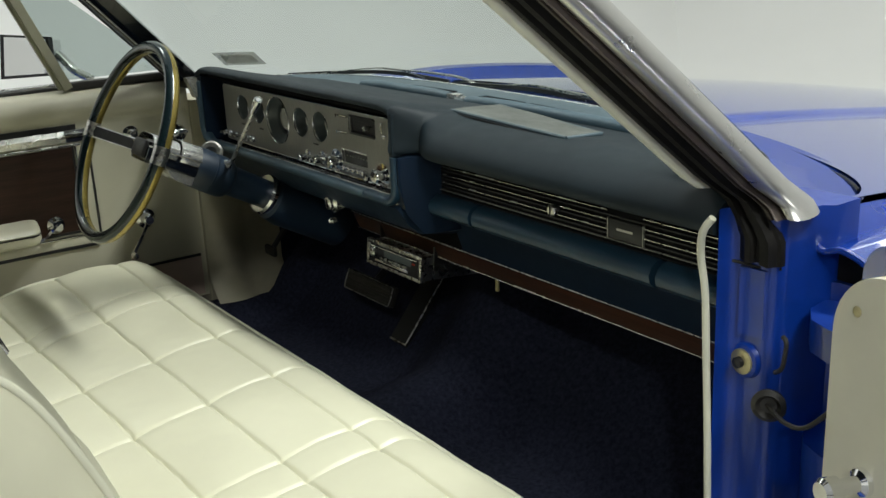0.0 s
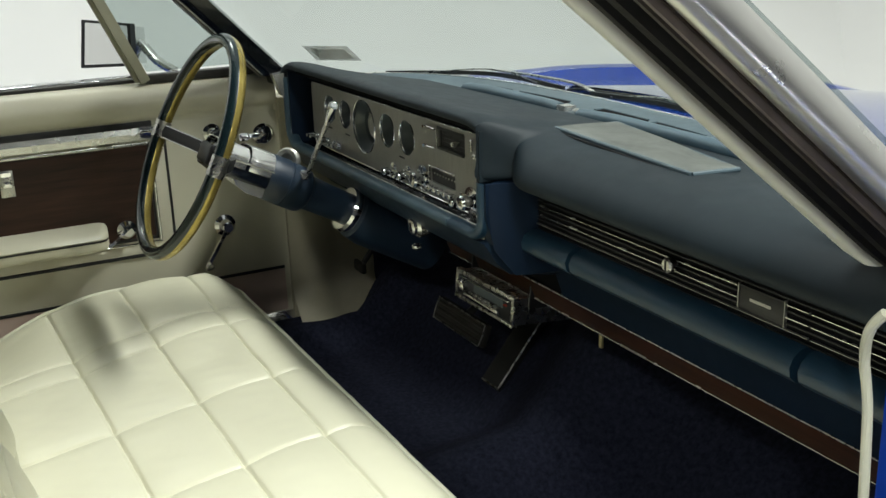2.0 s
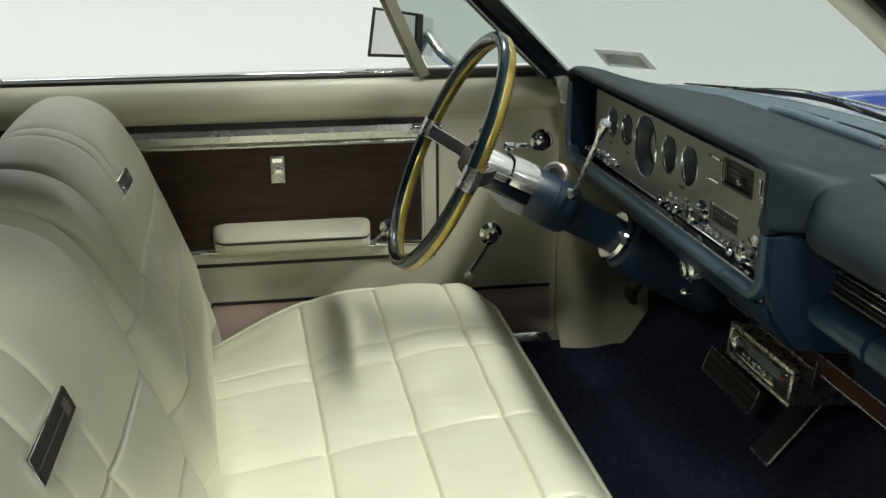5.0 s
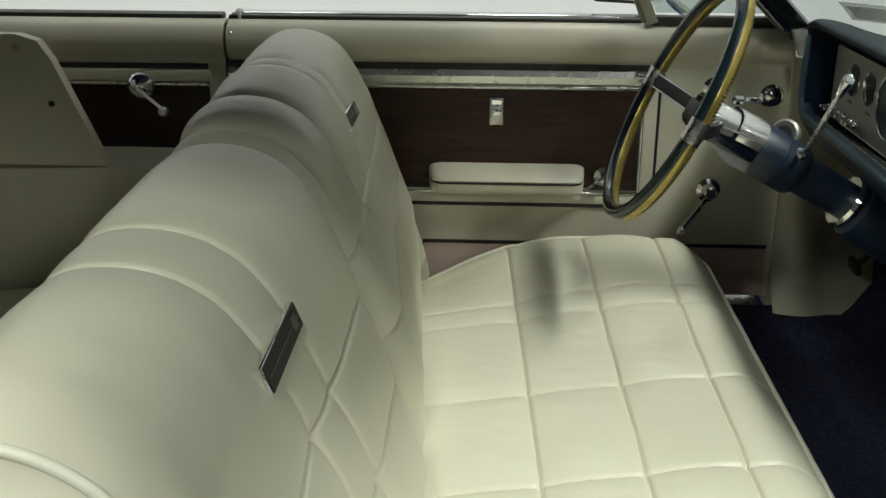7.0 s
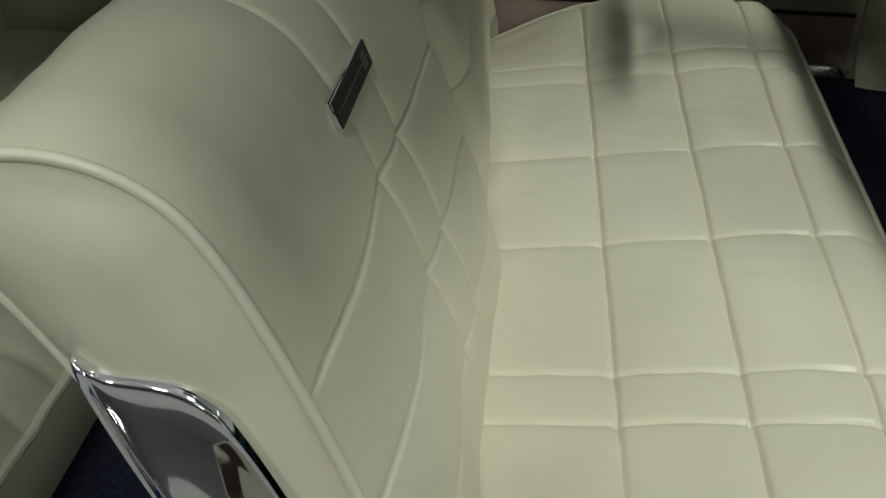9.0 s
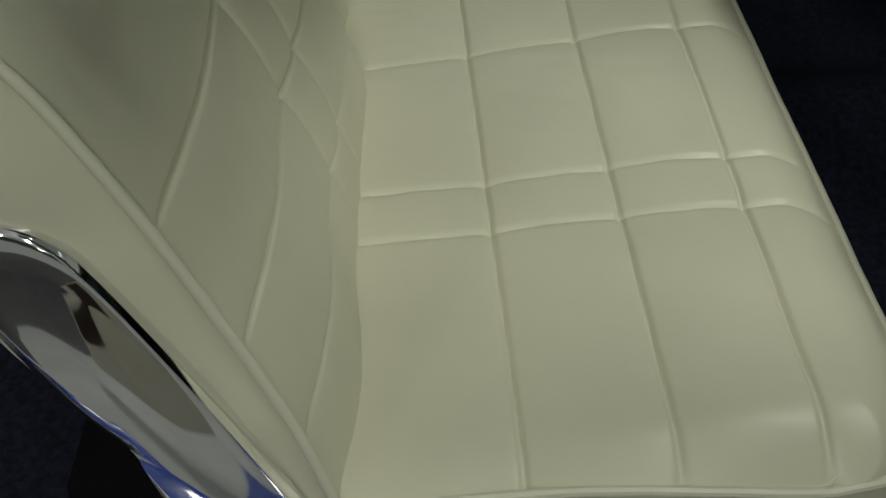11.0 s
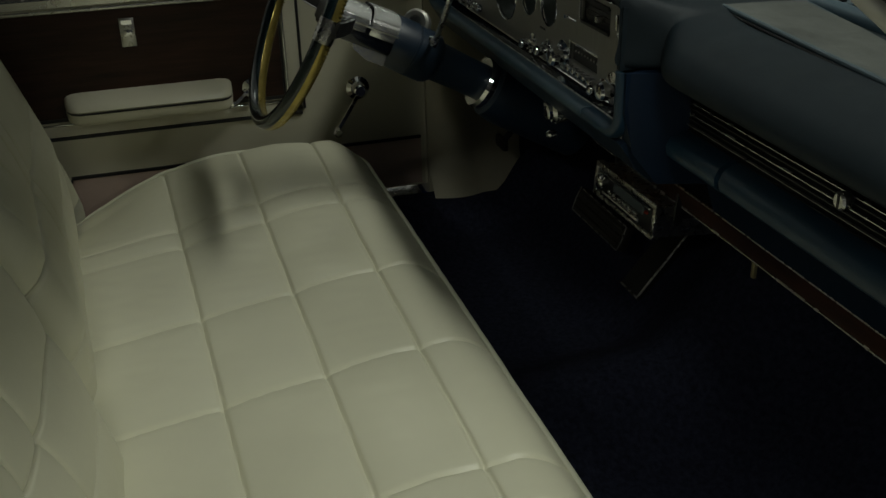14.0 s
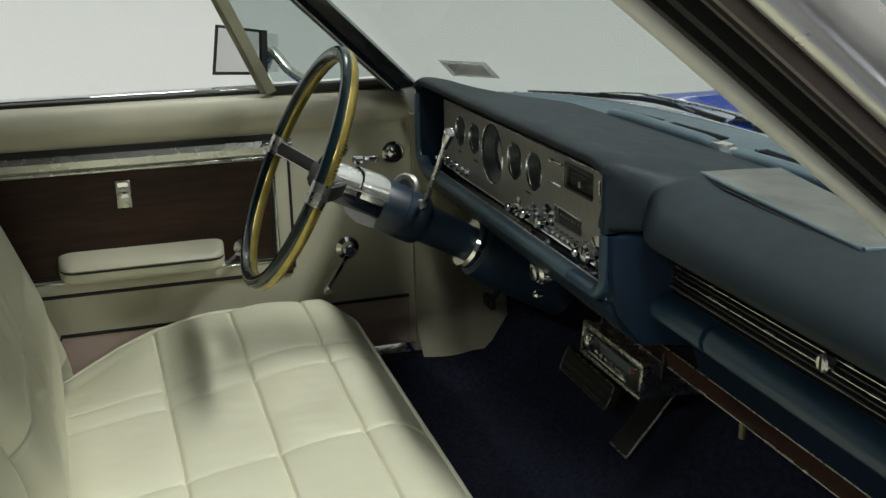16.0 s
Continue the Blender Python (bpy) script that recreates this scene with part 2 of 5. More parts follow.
def sweep(path, profile, closed=False, up=(0, 0, 1), caps=True):
    """A closed outline (side, up) carried along a path."""
    path = [Vector(p) for p in path]
    n, m = len(path), len(profile)
    verts, faces = [], []
    for i, p in enumerate(path):
        if closed:
            d = path[(i + 1) % n] - path[(i - 1) % n]
        else:
            d = path[min(i + 1, n - 1)] - path[max(i - 1, 0)]
        d.normalize()
        s = d.cross(Vector(up))
        if s.length < 1e-4:
            s = d.cross(Vector((1, 0, 0)))
        s.normalize()
        u = s.cross(d)
        for a, b in profile:
            verts.append(p + s * a + u * b)
    for i in range(n if closed else n - 1):
        k = (i + 1) % n
        for j in range(m):
            l = (j + 1) % m
            faces.append((i * m + j, i * m + l, k * m + l, k * m + j))
    if caps and not closed:
        faces.append(tuple(range(m)))
        faces.append(tuple(range((n - 1) * m, n * m)))
    return from_data(verts, faces)


def ring(r, n=10, r2=None):
    return [(r * math.cos(2 * math.pi * k / n), (r2 or r) * math.sin(2 * math.pi * k / n)) for k in range(n)]


def tube(path, r, n=10, closed=False, up=(0, 0, 1)):
    return sweep(path, ring(r, n), closed, up)


def lathe(profile, m, n=28, closed_end=True):
    """(radius, height) pairs turned about z, then placed by m."""
    verts, faces = [], []
    for r, h in profile:
        for k in range(n):
            a = 2 * math.pi * k / n
            verts.append(m @ Vector((r * math.cos(a), r * math.sin(a), h)))
    q = len(profile)
    for i in range(q - 1):
        for k in range(n):
            l = (k + 1) % n
            faces.append((i * n + k, i * n + l, (i + 1) * n + l, (i + 1) * n + k))
    if closed_end:
        faces.append(tuple(range(n)))
        faces.append(tuple(range((q - 1) * n, q * n)))
    return from_data(verts, faces)


def axis_at(p, direction):
    """A pose at p with z along a direction."""
    return Matrix.Translation(p) @ Vector(direction).to_track_quat("Z", "Y").to_matrix().to_4x4()


def grid_surface(nu, nv, fn, wrap_u=False):
    verts = [fn(i / (nu - 1 if not wrap_u else nu), j / (nv - 1)) for i in range(nu) for j in range(nv)]
    faces = []
    for i in range(nu if wrap_u else nu - 1):
        k = (i + 1) % nu
        for j in range(nv - 1):
            faces.append((i * nv + j, k * nv + j, k * nv + j + 1, i * nv + j + 1))
    return from_data(verts, faces)


def screw(parent, p, direction, r=0.004, mat=None, label=""):
    return part("screw", lathe([(r, 0), (r, 0.001), (r * 0.75, 0.0022), (r * 0.3, 0.0025)], axis_at(p, direction), 12), mat or CHROME_DULL, parent, label)
# ---- studio ----
X0, X1, Y0, Y1, ZC = -6.5, 6.5, -7.0, 8.5, 4.8
setting("ground", box(X0 - 0.2, X1 + 0.2, Y0 - 0.2, Y1 + 0.2, -0.2, 0.0), FLOOR, "plain grey studio floor under the car", "floor")


def cove_wall(name, a, b, inward, mat=WALL, label="smooth white painted studio wall with a curved foot"):
    """A wall with a rounded foot that runs from a to b."""
    prof = [(-0.15, 0.0), (-0.15, ZC)] + [(0.0, ZC)] + [(2.6 - 2.6 * math.cos(t), 2.0 - 2.0 * math.sin(t)) for t in [radians(6 * k) for k in range(0, 16)]]
    va, vb, n = Vector((*a, 0)), Vector((*b, 0)), Vector((*inward, 0))
    verts = [p + n * d + Vector((0, 0, h + 0.003)) for p in (va, vb) for d, h in prof]
    m = len(prof)
    faces = [(i, (i + 1) % m, m + (i + 1) % m, m + i) for i in range(m)] + [tuple(range(m)), tuple(range(m, 2 * m))]
    setting(name, from_data(verts, faces), mat, label, "wall")


cove_wall("wall_west", (X0, Y0), (X0, Y1), (1, 0))
# east wall is out of view; dark to hold back fill and reflections
cove_wall("wall_east", (X1, Y1), (X1, Y0), (-1, 0), DARK_WALL, "unseen dark grey wall that cuts fill from the camera side")
cove_wall("wall_north", (X0, Y1), (X1, Y1), (0, -1))
cove_wall("wall_south", (X1, Y0), (X0, Y0), (0, 1))
setting("ceiling", box(X0 - 0.2, X1 + 0.2, Y0 - 0.2, Y1 + 0.2, ZC, ZC + 0.15), WALL, "plain white studio ceiling above the car", "ceiling")

# ---- front bench seat ----
ROWS_C = (0.434, 0.358, 0.106, -0.126, -0.380, -0.456)   # seams across the cushion, by x
COLS_C = ((0.0715, 0.033), (0.2025, 0.017), (0.328, 0.002))    # seams along the cushion, by y and slope


def groove(d, deep, wide, soft, roll):
    d = abs(d)
    return -deep * math.exp(-(d / wide) ** 2) - roll * math.exp(-d / soft)


def front_edge(x):
    a = max(0.0, abs(x) - 0.637)
    return 0.429 - (0.10 - math.sqrt(max(0.0, 0.0100 - a * a)))


def cushion_top(u, v):
    x = -0.737 + 1.474 * u
    yf = front_edge(x)
    y = -0.16 + (yf + 0.16) * (1 - (1 - v) ** 1.25)
    z = 0.540 + 0.105 * (y - 0.05) - 0.18 * max(0.0, y - 0.24) ** 2 * 3
    df, ds = yf - y, 0.737 - abs(x)
    lean = max(0.0, min(1.0, (y - 0.12) / 0.2))
    z -= (0.012 + 0.024 * lean * lean * (3 - 2 * lean)) * max(0.0, 1 - min(df, ds) / (0.05 + 0.02 * lean)) ** 2.0
    z += 0.016 * max(0.0, min(1.0, (-0.25 - x) / 0.3)) * max(0.0, 1 - ((y - 0.25) / 0.18) ** 2)
    z -= 0.055 * max(0.0, min(1.0, (-0.40 - x) / 0.25)) * max(0.0, (0.06 - y) / 0.16) ** 1.3
    keep_row, keep_col = min(1.0, df / 0.012, ds / 0.02), min(1.0, df / 0.03, ds / 0.006)
    for r in ROWS_C:
        z += keep_row * groove(x - r + (0.03 + 0.07 * max(0.0, min(1.0, (0.45 - r) / 0.4))) * (y - 0.2), 0.0032, 0.0030, 0.019, 0.0042)
    for c, tilt in COLS_C:
        z += keep_col * groove(y - c - tilt * x, 0.0036, 0.0030, 0.021, 0.0046)
    z += 0.0022 * noise.noise(Vector((x * 9, y * 9, 0))) + 0.0007 * noise.noise(Vector((x * 40, y * 25, 3)))
    return Vector((x, y, z))


bench = thing("front_bench_seat", "cream vinyl front bench seat with stitched square quilting and split backs", "bench seat")
NU, NV = 620, 320
part("cushion", grid_surface(NU, NV, cushion_top), VINYL, bench, "cream vinyl cushion with pressed square seams", 60)
rim = [cushion_top(0, j / 40) for j in range(0, 41)] + [cushion_top(i / 200, 1) for i in range(1, 200)] + [cushion_top(1, 1 - j / 40) for j in range(0, 41)]
rim = [Vector((p.x, p.y, p.z + 0.001)) for p in rim]
part("piping", tube(rim, 0.0042, 8), PIPING, bench, "raised cream piping round the cushion")


def skirt(u, v):
    k = u * (len(rim) - 1)
    i = min(int(k), len(rim) - 2)
    p = rim[i].lerp(rim[i + 1], k - i)
    d = (rim[i + 1] - rim[i]).normalized()
    out = Vector((-d.y, d.x, 0))
    h = v * (p.z - 0.40)
    return Vector((p.x, p.y, p.z - h)) - out * (-0.008 * math.sin(math.pi * v) - 0.0 + 0.03 * max(0, v - 0.6))


part("cushion_side", grid_surface(280, 10, skirt), VINYL, bench, "cream vinyl boxing below the piping")
part("seat_base", box(-0.66, 0.66, -0.30, 0.33, 0.335, 0.44, 0.02), DARK_CLOTH, bench, "black metal seat frame")
for sx in (-1, 1):
    part("side_cap", join(prism([(0.36, 0.452), (0.31, 0.446), (0.10, 0.440), (-0.10, 0.43), (-0.10, 0.385), (0.30, 0.385), (0.345, 0.40), (0.375, 0.43)], "x", sx * 0.715, sx * 0.752, 1, 0.005)), CHROME, bench, "chrome trim along the cushion's foot")
    part("seat_runner", box(sx * 0.45 - 0.02, sx * 0.45 + 0.02, -0.25, 0.28, 0.318, 0.34, 0.004), BLACK, bench)

BACK = [(-0.030, 0.47), (-0.046, 0.53), (-0.075, 0.62), (-0.106, 0.71), (-0.140, 0.80), (-0.170, 0.868), (-0.191, 0.906), (-0.214, 0.932), (-0.248, 0.950), (-0.288, 0.955),
        (-0.326, 0.946), (-0.351, 0.920), (-0.346, 0.890), (-0.306, 0.835), (-0.258, 0.75), (-0.215, 0.65), (-0.175, 0.55), (-0.150, 0.47)]
BACKLINE = smooth_path([(0, y, z) for y, z in BACK], 14)
cum = [0.0]
for a, b in zip(BACKLINE, BACKLINE[1:]):
    cum.append(cum[-1] + (b - a).length)


def on_back(s):
    """The point and outward normal of the back's outline at the share s of its length."""
    k = min(max(s, 0), 1) * cum[-1]
    i = min(max(int(np.searchsorted(cum, k)) - 1, 0), len(cum) - 2)
    t = (k - cum[i]) / max(cum[i + 1] - cum[i], 1e-6)
    p = BACKLINE[i].lerp(BACKLINE[i + 1], t)
    d = BACKLINE[min(i + 2, len(cum) - 1)] - BACKLINE[max(i - 1, 0)]
    return p, Vector((0, d.z, -d.y)).normalized()


def back_seam_x(r, z):
    return r + math.copysign(0.19, r) * (z - 0.80) if abs(r) > 0.2 else r


def backrest(x0, x1, rows, dy, name, skew):
    """One half of the split back, from x0 to x1, with its cross seams."""
    def fn(u, v):
        x = x0 + (x1 - x0) * u
        v = 0.55 * v / 0.8 if v < 0.8 else 0.55 + 0.45 * (v - 0.8) / 0.2
        p, nrm = on_back(v)
        z = p.z
        edge = min(x - x0, x1 - x)
        off = -0.007 * max(0.0, 1 - edge / 0.07) ** 2.0 if (x > 0.5 or x < -0.5) else -0.036 * max(0.0, 1 - edge / 0.08) ** 2.2
        up = max(0.0, min(1.0, (z - 0.5) / 0.4))
        off += 0.007 * max(0.0, min(1.0, (0.62 - v) / 0.1))
        front = max(0.5, min(1.0, 1 - (v - 0.60) / 0.08))
        fade = min(1.0, edge / 0.035)
        if x > 0.46 and v < 0.6:
            off += 0.009 * math.sin(math.pi * (x - 0.46) / 0.275) ** 2 * max(0.0, min(1.0, (0.87 - z) / 0.10))
        for r in rows:
            if abs(r) < 0.2:
                lift = max(0.0, min(1.0, (z - 0.74) / 0.16))
                off += lift * front * groove(x - r - 0.25 * (z - 0.95), 0.0160, 0.0045, 0.018, 0.0190)
            else:
                off += front * max(0.15, min(1.0, (z - 0.52) / 0.08)) * groove(x - back_seam_x(r, z), (0.0040 if z < 0.86 or x > 0 else 0.0090), 0.0024, 0.018, (0.0048 if z < 0.86 or x > 0 else 0.0105))
        if v < 0.52 and z < 0.9:
            for h in (0.797, 0.694, 0.598):
                off += (fade if h > 0.6 else 0.5 * fade) * groove(z - h + 0.004 * math.cos((x - 0.2) * 9), 0.0044, 0.0024, 0.017, 0.0056)
                if skew:
                    off -= 0.018 * math.exp(-((z - h) / 0.016) ** 2) * max(0.0, 1 - (x1 - x) / 0.055) ** 2
        if skew:
            off += 0.012 * max(0.0, min(1.0, (x + 0.35) / 0.35)) * max(0.0, min(1.0, (0.84 - z) / 0.12)) * max(0.0, min(1.0, (z - 0.55) / 0.06))
        off += fade * (0.003 * noise.noise(Vector((x * 7, z * 9, dy * 50 + 2))) + 0.0008 * noise.noise(Vector((x * 30, z * 30, 5))))
        crown = 0.012 * max(0.0, 1 - ((x) / 0.6) ** 2) * up
        turn = skew * (abs(x) - 0.1) + (0.019 if skew else 0.008) * max(0.0, (0.63 - z) / 0.10) ** 1.3
        return Vector((x, p.y + dy - turn + nrm.y * off, z + nrm.z * off + crown))

    nu = int((x1 - x0) / 0.0023)
    b = part(name, grid_surface(nu, 500, fn), VINYL, bench, "cream vinyl seat back with stitched seams", 60)
    for u, sgn in ((0.0, -1), (1.0, 1)):
        outer = (sgn > 0) == (x0 + x1 > 0)
        line = [fn(u, j / 220) for j in range(221)]
        line = [Vector((p.x, p.y, p.z)) for p in line]

        def cap(a, v, line=line, sgn=sgn):
            p = line[min(int(round(v * 220)), 220)]
            cz = min(p.z, 0.88)
            c = Vector((p.x, -0.085 - 0.38 * (cz - 0.48) + dy - skew * (abs(p.x) - 0.1), cz))
            q = p.lerp(c, a)
            wr = (0.0075 * noise.noise(Vector((q.y * 8, q.z * 10, 1))) + 0.0025 * noise.noise(Vector((q.y * 22, q.z * 18, 4)))) * min(1, a * 4) if outer else 0
            return Vector((p.x + sgn * (0.020 * math.sin(min(1, a * 1.25) * math.pi / 2) + wr), q.y, q.z))
        part("end_panel", grid_surface(18, 221, cap), VINYL, b, "cream vinyl end panel with soft creases", 60)
        if outer and sgn > 0:
            part("piping", tube([p + Vector((0, 0, 0.001)) for p in line], 0.0040, 12, up=(1, 0, 0)), PIPING, b)
    return b


right_back = backrest(0.108, 0.735, (0.461, 0.380), 0.004, "backrest", 0.0)
left_back = backrest(-0.735, 0.098, (0.040, -0.107, -0.285, -0.355), -0.022, "backrest", 0.072)


def seat_badge(x, dy, owner, dz=0.0, half=0.064):
    n = Vector((0, 0.93, 0.37))
    c = Vector((x, -0.1650 + dy, 0.8790 + dz))
    m = Matrix.Translation(c) @ Matrix(((1, 0, 0, 0), (0, -0.37, 0.93, 0), (0, 0.93, 0.37, 0), (0, 0, 0, 1)))
    plate = part("badge", box(-half, half, -0.0125, 0.0125, -0.003, 0.003, 0.0015, 2, m), CHROME, owner, "small black and silver seat badge")
    part("badge_face", box(-half + 0.0015, half - 0.0015, -0.0112, 0.0112, 0.003, 0.0040, 0.0004, 1, m), BLACK, plate, "black ribbed badge face")
    part("badge_stripe", join(box(-half + 0.006, half - 0.006, -0.0004, 0.0006, 0.0040, 0.0046, 0, 1, m), box(-half + 0.014, -half + 0.028, -0.006, 0.006, 0.0040, 0.0048, 0, 1, m)), AGED_METAL, plate)


seat_badge(0.452, 0.0035, right_back, 0.001)
seat_badge(-0.368, -0.0430, left_back, 0.001, 0.046)

# chrome side shields at the outer ends of the backs
for sx, dy in ((1, 0.004), (-1, -0.055)):
    prof = [(-0.279, 0.832), (-0.262, 0.822), (-0.222, 0.818), (-0.196, 0.802), (-0.178, 0.776), (-0.150, 0.715), (-0.110, 0.620), (-0.075, 0.520), (-0.066, 0.44), (-0.14, 0.44), (-0.160, 0.58), (-0.230, 0.700), (-0.262, 0.775)]
    prof = [(p.y + dy + 0.010, p.z + 0.010) for p in smooth_path([(0, y, z) for y, z in prof], 4, closed=True)]
    c = Vector((0, sum(p[0] for p in prof) / len(prof), sum(p[1] for p in prof) / len(prof)))
    verts, faces, q = [], [], len(prof)
    for x, k in ((0.735, 1.0), (0.758, 1.0), (0.7635, 0.985), (0.7655, 0.965), (0.7645, 0.93), (0.7650, 0.89), (0.7700, 0.80), (0.7790, 0.62), (0.7860, 0.42), (0.7895, 0.20)):
        for y, z in prof:
            verts.append((sx * x, c.y + (y - c.y) * k, c.z + (z - c.z) * k))
    for k in range(9):
        for i in range(q):
            j = (i + 1) % q
            faces.append((k * q + i, k * q + j, (k + 1) * q + j, (k + 1) * q + i))
    faces += [tuple(range(q)), tuple(range(9 * q, 10 * q))]
    part("side_shield", from_data(verts, faces), CHROME, bench, "polished chrome side shield on the seat hinge", 75)

# ---- rear bench seat ----
rear = thing("rear_bench_seat", "cream vinyl rear bench seat behind the front bench", "bench seat")


def rear_top(u, v):
    x = -0.62 + 1.24 * u
    y = -1.12 + 0.60 * v
    z = 0.475 + 0.03 * v - 0.05 * max(0, 1 - (1 - v) / 0.12) ** 2 - 0.03 * max(0, 1 - (0.62 - abs(x)) / 0.06) ** 2
    for r in (0.44, 0.36, 0.12, -0.12, -0.36, -0.44):
        z += groove(x - r, 0.004, 0.006, 0.025, 0.006)
    for c in (-0.92, -0.78, -0.64):
        z += groove(y - c, 0.004, 0.006, 0.025, 0.006)
    return Vector((x, y, z))


part("cushion", grid_surface(150, 70, rear_top), VINYL, rear, "", 60)
part("cushion_side", join(box(-0.62, 0.62, -0.548, -0.528, 0.33, 0.440, 0.004), box(-0.625, -0.60, -1.1, -0.53, 0.33, 0.45, 0.005), box(0.60, 0.625, -1.1, -0.53, 0.33, 0.45, 0.005)), VINYL, rear)
part("piping", tube([rear_top(i / 60, 1) + Vector((0, 0.002, 0)) for i in range(61)], 0.006, 8), PIPING, rear)


def rear_back(u, v):
    x = -0.62 + 1.24 * u
    z = 0.46 + 0.46 * v
    y = -1.02 - 0.16 * v - 0.05 * max(0, 1 - (1 - v) / 0.15) ** 2 - 0.03 * max(0, 1 - (0.62 - abs(x)) / 0.06) ** 2
    for r in (0.44, 0.36, 0.12, -0.12, -0.36, -0.44):
        y += groove(x - r, 0.004, 0.006, 0.025, 0.006)
    for h in (0.58, 0.70, 0.80):
        y += groove(z - h, 0.004, 0.006, 0.025, 0.006)
    return Vector((x, y, z))


part("backrest", join(grid_surface(150, 60, rear_back), box(-0.62, 0.62, -1.33, -1.24, 0.35, 0.915, 0.01)), VINYL, rear, "", 60)
# ---- car body ----
car = thing("car", "bright blue classic two-door hardtop car body", "car")


# cabin floor: carpet with a tunnel hump and a rising toe board
def floor_fn(u, v):
    x = -0.80 + 1.60 * u
    y = -1.25 + 2.40 * v
    z = 0.325
    hump = 0.5 + 0.5 * math.cos(min(1, abs(x) / 0.20) * math.pi)
    z += hump * (0.045 + 0.08 * max(0, min(1, (y - 0.35) / 0.6)))
    if y > 0.74:
        z += (y - 0.74) * 0.95
    z += 0.062 * max(0, min(1, (abs(x) - 0.69) / 0.05))
    z += 0.002 * noise.noise(Vector((x * 12, y * 12, 0)))
    return Vector((x, y, z))


part("carpet", grid_surface(90, 110, floor_fn), CARPET, car, "dark navy loop carpet on the cabin floor", 60)
part("firewall", box(-0.86, 0.86, 1.10, 1.14, 0.30, 0.84, 0.01), DARK_CLOTH, car, "black firewall pad")
part("floor_pan", box(-0.88, 0.88, -1.6, 1.12, 0.26, 0.30, 0.01), BLACK, car)
for sx in (-1, 1):
    part("rocker_sill", join(box(sx * 0.90 - 0.09, sx * 0.90 + 0.09, -1.5, 0.95, 0.22, 0.375, 0.02), ), BODY_BLUE, car, "blue painted door sill")
    part("sill_plate", box(sx * 0.845 - 0.035, sx * 0.845 + 0.035, -0.50, 0.58, 0.375, 0.384, 0.003), CHROME_DULL, car, "ribbed metal sill plate")


# hood and fenders as sheets with a fold
def hood_z(x, y):
    d = y - 1.0
    z = 0.950 - 0.085 * d - 0.028 * d * d
    a = abs(x)
    z -= 0.011 * (a / 0.37) ** 2 if a < 0.37 else 0.011 + 0.014 * min(1, (a - 0.37) / 0.022) + 0.055 * max(0, a - 0.392)
    return z


def hood_back(x):
    return 0.80 + 0.29 * max(0.0, 1 - (abs(x) / 0.84) ** 2.6) ** 0.5


def hood_fn(u, v):
    x = -0.84 + 1.68 * u
    y0 = hood_back(x)
    y = y0 + (2.55 - y0) * v
    z = hood_z(x, y)
    if v > 0.93:
        z -= 0.10 * ((v - 0.93) / 0.07) ** 2
    return Vector((x, y, z))


part("hood", grid_surface(170, 70, hood_fn), BODY_BLUE, car, "glossy bright blue hood with a raised centre", 28)


def fender_z(y):
    d = max(0.0, y - 1.39)
    return 0.884 - 0.04 * d - 0.10 * d * d


def fender(sx):
    def fn(u, v):
        y = 0.70 + 1.91 * v
        zt = fender_z(y) if y > 1.15 else fender_z(1.15)
        prof = [(0.845, hood_z(0.84, y) - 0.012), (0.855, hood_z(0.84, y) - 0.004), (0.88, zt - 0.002), (0.91, zt + 0.004), (0.95, zt - 0.012), (0.985, zt - 0.045), (1.005, zt - 0.11), (1.012, zt - 0.25), (1.0, 0.46), (0.975, 0.28)]
        k = u * (len(prof) - 1)
        i = min(int(k), len(prof) - 2)
        t = k - i
        x = prof[i][0] * (1 - t) + prof[i + 1][0] * t
        z = prof[i][1] * (1 - t) + prof[i + 1][1] * t
        return Vector((sx * x, y, z))
    return part("fender", grid_surface(46, 50, fn), BODY_BLUE, car, "glossy bright blue front fender", 40)


def fender_lip(sx):
    """Rolled rear edge of the fender above the door."""
    zt = fender_z(1.15)
    pts = [(0.86, hood_z(0.84, 0.70) - 0.006), (0.88, zt - 0.002), (0.91, zt + 0.003), (0.95, zt - 0.012), (0.985, zt - 0.045), (1.005, zt - 0.11)]
    return part("fender_lip", tube(smooth_path([(sx * x, 0.700, z - 0.002) for x, z in pts], 5), 0.0045, 8, up=(0, 1, 0)), BODY_BLUE, car, "rolled blue edge of the fender")


fender_lip(1)
fender(1)
fender(-1)
part("front_panel", box(-0.98, 0.98, 2.53, 2.58, 0.35, 0.60, 0.02), BODY_BLUE, car, "blue nose panel")


def glass_base(x):
    return 0.615 + 0.350 * max(0.0, 1 - min(1, abs(x) / 0.715) ** 3.0) ** 0.42


# cowl between the windshield's foot and the hood
def cowl_fn(u, v):
    x = -0.84 + 1.68 * u
    a = max(glass_base(x) - 0.03, 0.72)
    b = max(hood_back(x) + 0.012, a + 0.03)
    return Vector((x, a + (b - a) * v, 0.928 - 0.028 * (abs(x) / 0.84) ** 2 - 0.012 * math.sin(v * math.pi)))


part("cowl_panel", grid_surface(90, 6, cowl_fn), BODY_BLUE, car, "blue cowl panel below the windshield")
part("cowl_seal", tube([(x, hood_back(x) - 0.004, hood_z(x, hood_back(x)) - 0.006) for x in [-0.80 + 1.60 * k / 60 for k in range(61)]], 0.0025, 8), RUBBER, car, "black hood seal")
